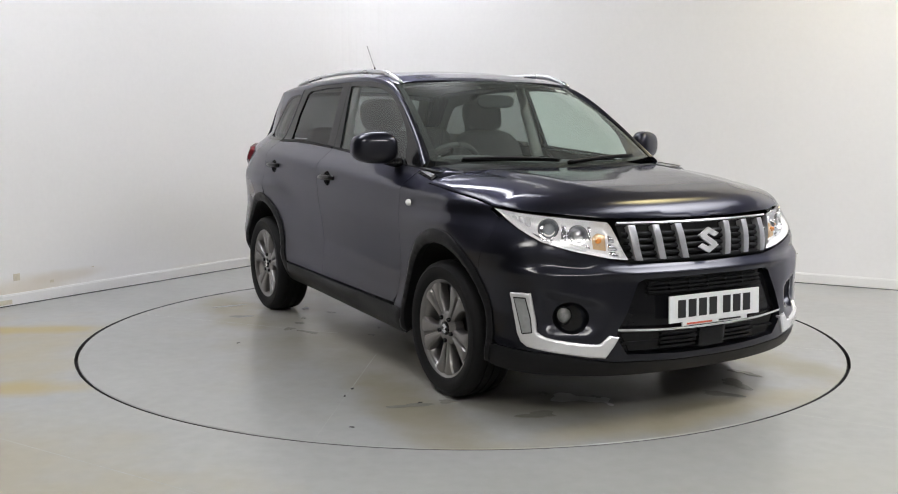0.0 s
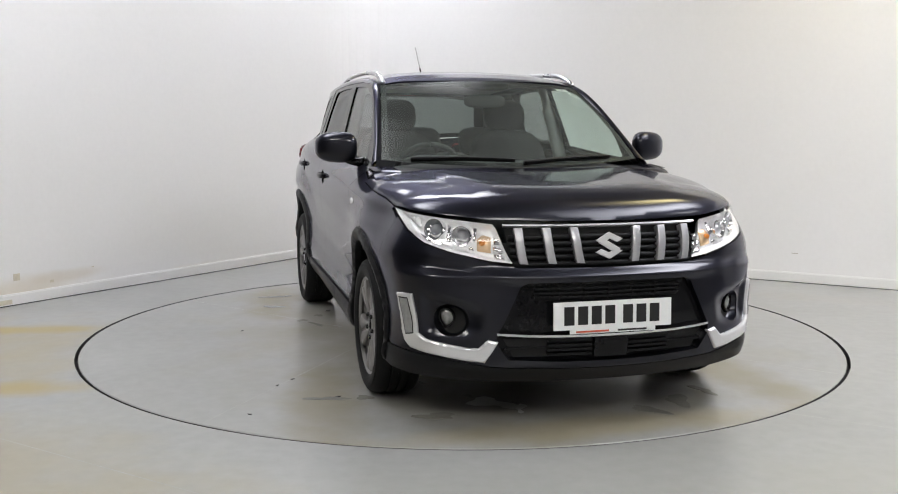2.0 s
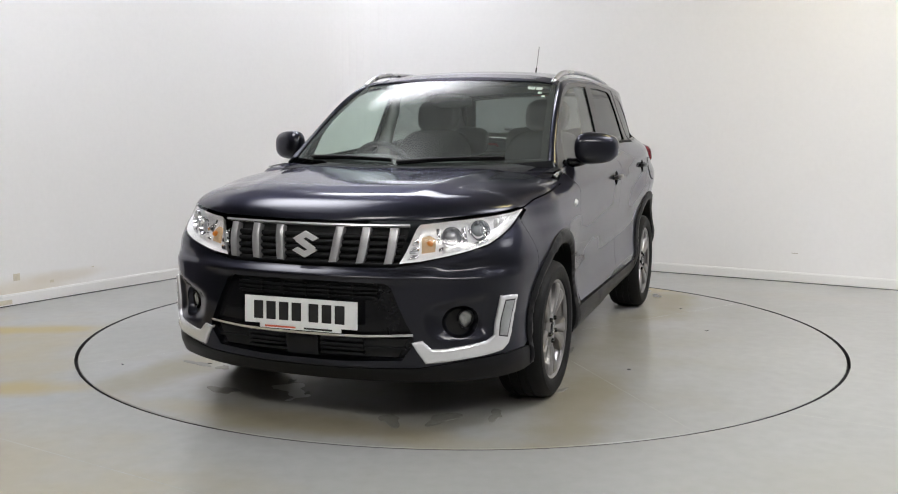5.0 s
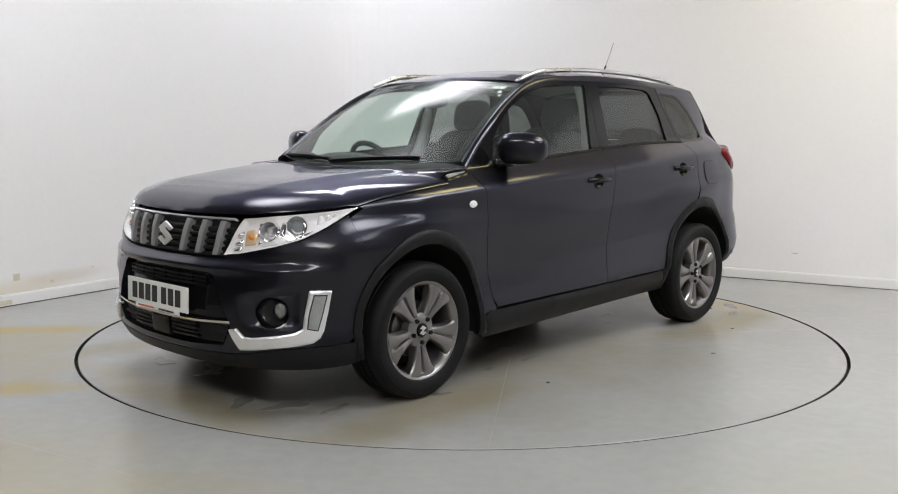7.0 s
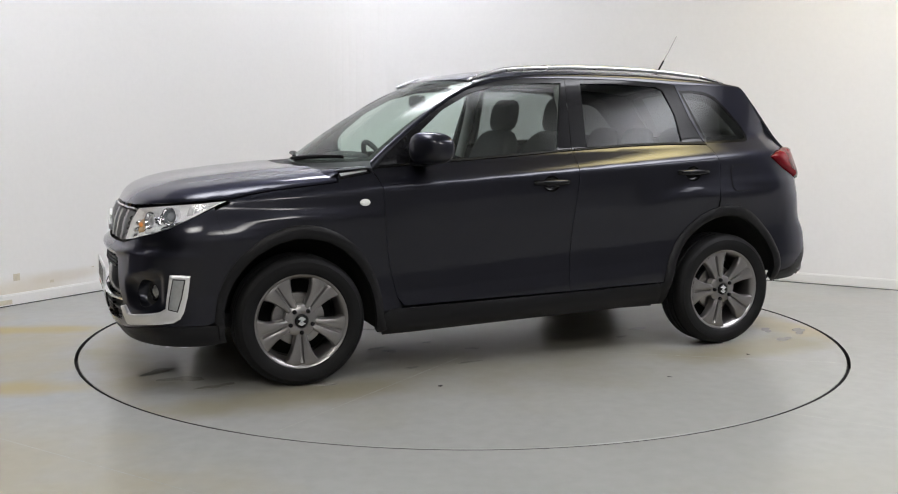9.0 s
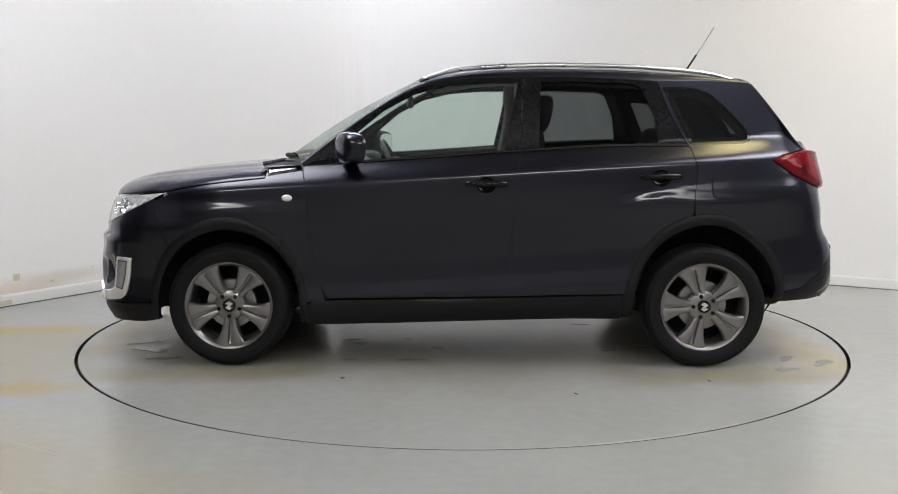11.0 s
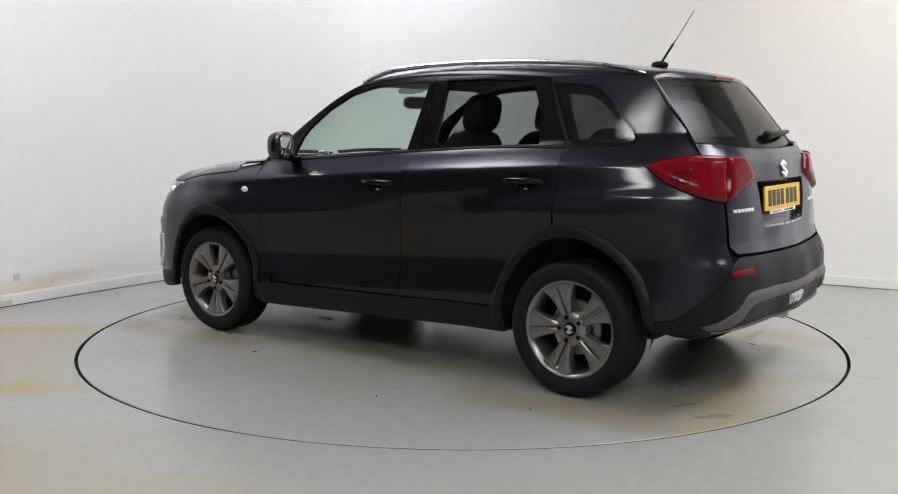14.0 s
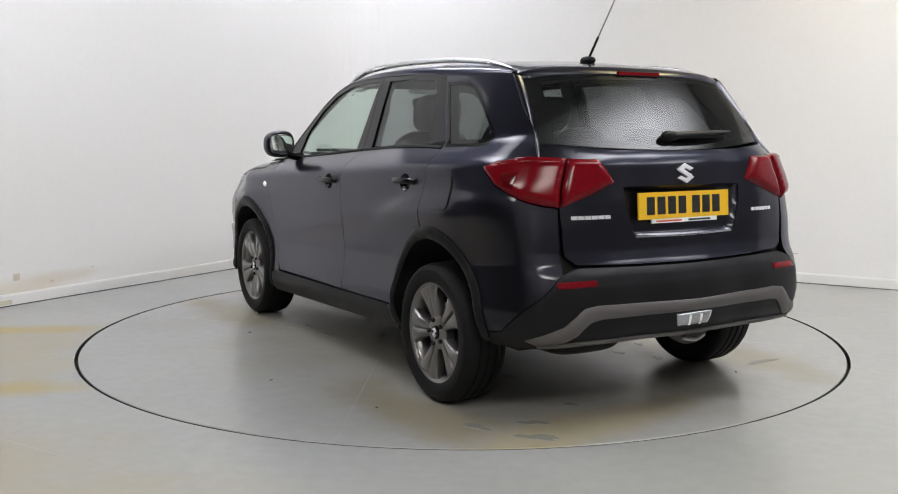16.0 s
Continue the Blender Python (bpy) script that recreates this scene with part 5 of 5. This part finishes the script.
    tg = [(sr(.64), .735), (sr(.60), .702), (sr(.3), .690), (sr(0), .688), (sr(-.3), .690), (sr(-.60), .702), (sr(-.64), .735), (sr(-.645), .93), (sr(-.62), 1.130), (2 * PL - sat(-1.79, 1.137), 1.137), (2 * PL - sat(-1.748, 1.190), 1.190), (sr(-.4), 1.166), (sr(0), 1.160), (sr(.4), 1.166), (sat(-1.748, 1.190), 1.190), (sat(-1.79, 1.137), 1.137), (sr(.62), 1.130), (sr(.645), .93)]
    rec = rear_pts((.345, 1.010), (.30, .815), (.28, .800), (0, .797), (-.28, .800), (-.30, .815), (-.345, 1.010), (0, 1.014))
    gate = skin("tailgate", tg, shell, M_PAINT, car, "painted tailgate", holes=[rec], step=.025)
    skin("plate_recess", inset(rec, -.003), shell, M_PAINT, gate, "recess for the rear number plate", off=-.003, dome=-.028, dome_at=.03, thick=0, gap=0, step=.016)
    skin("recess_lip", rear_pts((.285, .806), (0, .802), (-.285, .806), (-.285, .799), (0, .795), (.285, .799))[::-1], shell, M_SATIN, gate, "bright lower edge of the recess", off=.002, thick=.006, gap=0)
    badge("rear_emblem", float(shell(PL, 1.062)[0]) - .003, 1.062, -1, .092, gate, lean=12)
    for y0, k in ((.60, 6), (-.415, 6)):
        for i in range(k):
            w = .027 if y0 > 0 else .020
            lp = rear_pts((y0 - i * (w + .004), .884), (y0 - i * (w + .004) - w, .884), (y0 - i * (w + .004) - w, .899), (y0 - i * (w + .004), .899))
            skin("name_bar", lp, shell, M_EMBLEM, gate, "small chrome lettering bar", off=.004, thick=.004, gap=0)
    plate("number_plate_rear", float(shell(PL, .93)[0]) + .018, .928, -1, M_PLATE_Y, car, lean=4)["label"] = "yellow number plate with dark bars"
    arm = tube("rear_wiper", [(-1.868, .02, 1.222), (-1.872, -.05, 1.226), (-1.862, -.2, 1.232), (-1.835, -.36, 1.238)], (.022, .020, .012), M_BLACK, tw, "black rear wiper", flat=.8)
    bm = bmesh.new()
    ellipsoid(bm, (-1.868, .03, 1.222), (.022, .045, .024), 2.4)
    part("wiper_pivot", bm, M_BLACK, arm, smooth=True)
    # ---- rear bumper
    rb = [(sx(-1.655), .398), (sx(-1.75), .418), (sx(-1.83), .498), (sr(.73), .598), (sr(.67), .666), (sr(.60), .690), (sr(.3), .682), (sr(0), .680)]
    low_r = [(sr(0), .375), (sr(.4), .372), (sr(.6), .365), (sx(-1.83), .352), (sx(-1.70), .345), (sx(-1.655), .345)]
    mirror_r = lambda q: [(2 * PL - a, b) for a, b in q[::-1]]
    rear_out = rb + mirror_r(rb)[1:] + mirror_r(low_r)[:-1] + low_r
    rbump = skin("rear_bumper", rear_out[::-1], shell, M_BLACK, car, "black textured rear bumper", thick=.03, step=.025, gap=.001)
    sk = [(sr(.79), .395), (sr(.66), .455), (sr(.58), .528), (sr(.52), .537), (sr(0), .528)]
    skl = [(sr(0), .480), (sr(.50), .480), (sr(.55), .468), (sr(.61), .415), (sr(.66), .388), (sr(.76), .376)]
    sk_out = sk + mirror_r(sk)[1:] + mirror_r(skl)[:-1] + skl
    skin("skid_trim", sk_out[::-1], shell, M_SKID, rbump, "silver-grey skid trim", off=.006, dome=.008, dome_at=.012, thick=.012, gap=0, step=.016)
    edge = [(sr(.76), .380), (sr(.5), .386), (sr(0), .386)]
    edl = [(sr(0), .374), (sr(.5), .372), (sr(.76), .366)]
    ed = edge + mirror_r(edge)[1:] + mirror_r(edl)[:-1] + edl
    skin("skid_edge", ed[::-1], shell, M_SKID, rbump, "silver-grey lower edge", off=.010, dome=.006, dome_at=.006, thick=.015, gap=0, step=.012)
    rev = skin("reversing_lamp", rear_pts((.11, .468), (-.10, .470), (-.085, .412), (.095, .412))[::-1], shell, M_RUNLENS, rbump, "clear reversing lamp", off=.003, dome=.010, dome_at=.015, thick=.01, gap=0, step=.012)
    for yb in (.045, -.020):
        skin("lens_rib", rear_pts((yb, .462), (yb - .014, .462), (yb - .014, .418), (yb, .418))[::-1], shell, M_WHITELENS, rev, off=.0135, thick=.004, gap=0)
    for mm in (False, True):
        skin("reflector", rear_pts((.70, .637), (.53, .640), (.53, .616), (.69, .611))[::-1], shell, M_RED, rbump, "red reflector", off=.003, dome=.004, dome_at=.008, thick=.01, gap=0, step=.012, mirrored=mm)
    tube("towing_eye", [(-1.93, -.02, .335), (-1.95, -.08, .325), (-1.94, -.14, .34)], .012, M_DISC, car, sides=8, n=10)
    # ---- wipers, aerial
    for y0, y1 in ((.52, -.02), (-.06, -.58)):
        a0, a1 = screen_fn(y0 / .72 * .64, .035), screen_fn(y1 / .72 * .64, .012)
        pts = [tuple(np.array(a0) * (1 - t) + np.array(a1) * t + np.array([.010 + .02 * math.sin(math.pi * t), 0, .014 + .006 * math.sin(math.pi * t)])) for t in (0, .3, .6, 1)]
        tube("wiper_arm", pts, (.006, .009, .012, .013), M_BLACK, car, "black windscreen wiper", flat=.7)
        tube("wiper_blade", [(p[0] - .010, p[1], p[2] - .008) for p in pts], .005, M_SEAL, car, flat=1.6)
    bm = bmesh.new()
    ellipsoid(bm, (-1.295, .035, float(roof_fn(-1.295, 0)[2]) + .010), (.045, .028, .020), 2.4)
    ae = part("aerial", bm, M_BLACK, car, "black aerial foot", smooth=True)
    tube("aerial_mast", [(-1.300, .035, 1.585), (-1.362, .031, 1.680), (-1.364, .031, 1.684)], .0058, M_SEAL, ae, n=8)
    tube("aerial_rod", [(-1.362, .031, 1.680), (-1.415, .026, 1.762), (-1.466, .021, 1.844)], .0032, M_DISC, ae, n=8, sides=8)
    # ---- cabin
    seat(car, .02, .37, .52, 1.24)
    seat(car, .02, -.37, .52, 1.24)
    seat(car, -.78, 0, 1.28, 1.06)
    bm = bmesh.new()
    ellipsoid(bm, (.80, 0, .93), (.30, .74, .15), 3.5, nu=28)
    dash = part("dashboard", bm, M_DASH, car, "dark grey dashboard", smooth=True)
    bm = bmesh.new()
    ellipsoid(bm, (.66, -.37, 1.055), (.12, .19, .055), 3.0)
    part("instrument_hood", bm, M_DASH, dash, smooth=True)
    wc, rows = Vector((.44, -.37, 1.0)), []
    ax = Matrix.Translation(wc) @ Euler((0, radians(-62), 0)).to_matrix().to_4x4()
    tube("steering_wheel", [tuple(ax @ Vector((.185 * math.cos(a), .185 * math.sin(a), 0))) for a in np.linspace(0, 2 * math.pi, 26)], .016, M_DASH, dash, "dark steering wheel", n=50)
    bm = bmesh.new()
    ellipsoid(bm, tuple(wc), (.045, .075, .07), 2.6)
    part("steering_hub", bm, M_DASH, dash, smooth=True)
    bm = bmesh.new()
    ellipsoid(bm, (.33, 0, 1.405), (.018, .125, .038), 3.2)
    part("cabin_mirror", bm, M_DASH, car, "dark rear-view mirror", smooth=True)
    bm = bmesh.new()
    ellipsoid(bm, (-1.55, 0, 1.02), (.26, .62, .04), 4)
    part("parcel_shelf", bm, M_DASH, car, smooth=True)
    for sg in (1, -1):
        tube("centre_pillar", [(-.24, sg * .70, 1.06), (-.285, sg * .655, 1.30), (-.30, sg * .585, 1.52)], .045, M_LINER, car, sides=8, n=10, flat=.6)
    # ---- wheels
    wheel(car, pose(FC, .768, WZ - .002), -90)
    wheel(car, pose(RC, .768, WZ - .002), 0)
    wheel(car, pose(FC, -.768, WZ - .002, 0, 0, 180), -90)
    wheel(car, pose(RC, -.768, WZ - .002, 0, 0, 180), 90)
    return car


# ---------------------------------------------------------------- assembly
STAIN = (.34, .27, .115)
M_WALLSCUFF = material("wall_scuff_dirt", (.60, .55, .44), rough=.7, var=.15, scale=20)
M_SHADE = glass("dotted_shade", (.30, .33, .31), .3, .2, .015)
M_FOGLENS = material("fog_lens", (.26, .26, .255), rough=.08, metal=.5, var=.3, scale=60, coat=1)
M_RUNLENS = material("running_lens", (.40, .41, .42), rough=.14, metal=.6, var=.12, scale=40, coat=.5)
M_PROJ = material("projector_lens", (.25, .27, .29), rough=.04, var=.05, coat=1)
M_AMBERBOX = material("amber_reflector", (.85, .60, .36), rough=.25, metal=.4, var=.1)
M_FLOOR = floor_material("floor_paint", (0, 0), [(-3.3, -.9, 2.0, 1.3, 20, STAIN, .5), (-2.0, -2.5, 1.9, .8, -28, STAIN, .38), (-3.1, -.10, 1.1, .18, 8, STAIN, .85), (-2.6, -1.50, 1.2, .20, 14, STAIN, .85), (2.6, 1.2, .9, .25, -20, (.33, .32, .30), .4), (1.6, -2.6, 1.2, .5, 20, (.31, .30, .26), .35)])
# darker brown ellipses centred under the car and under each axle
UNDERCAR_BROWN = (.135, .128, .10)
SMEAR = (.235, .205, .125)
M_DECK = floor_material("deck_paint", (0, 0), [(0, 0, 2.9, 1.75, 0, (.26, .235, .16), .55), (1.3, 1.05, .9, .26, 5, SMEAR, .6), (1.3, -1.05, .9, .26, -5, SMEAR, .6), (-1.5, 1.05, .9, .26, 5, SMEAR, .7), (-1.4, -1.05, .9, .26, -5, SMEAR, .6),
    (2.0, 0, .2, 1.1, 0, STAIN, .4), (-1.95, .6, .25, 1.0, 10, STAIN, .5), (0, 0, 2.4, 1.12, 0, UNDERCAR_BROWN, .25), (1.3, 0, 1.0, 1.2, 0, UNDERCAR_BROWN, .19), (-1.3, 0, 1.0, 1.2, 0, UNDERCAR_BROWN, .19)])

room()
for lx, ly, turn, le, wi, watts, colour in LIGHTS:
    lamp(lx, ly, turn, le, wi, watts, colour)
TURNTABLE = platform()
CAR = build_car()


def motions():
    walk(TURNTABLE, [(t, pose(0, 0, 0, 0, 0, a)) for t, a in TURN])
    walk(CAR, [(t, pose(0, 0, 0, 0, 0, a) @ pose(CAR_X, CAR_Y, 0)) for t, a in TURN])


motions()
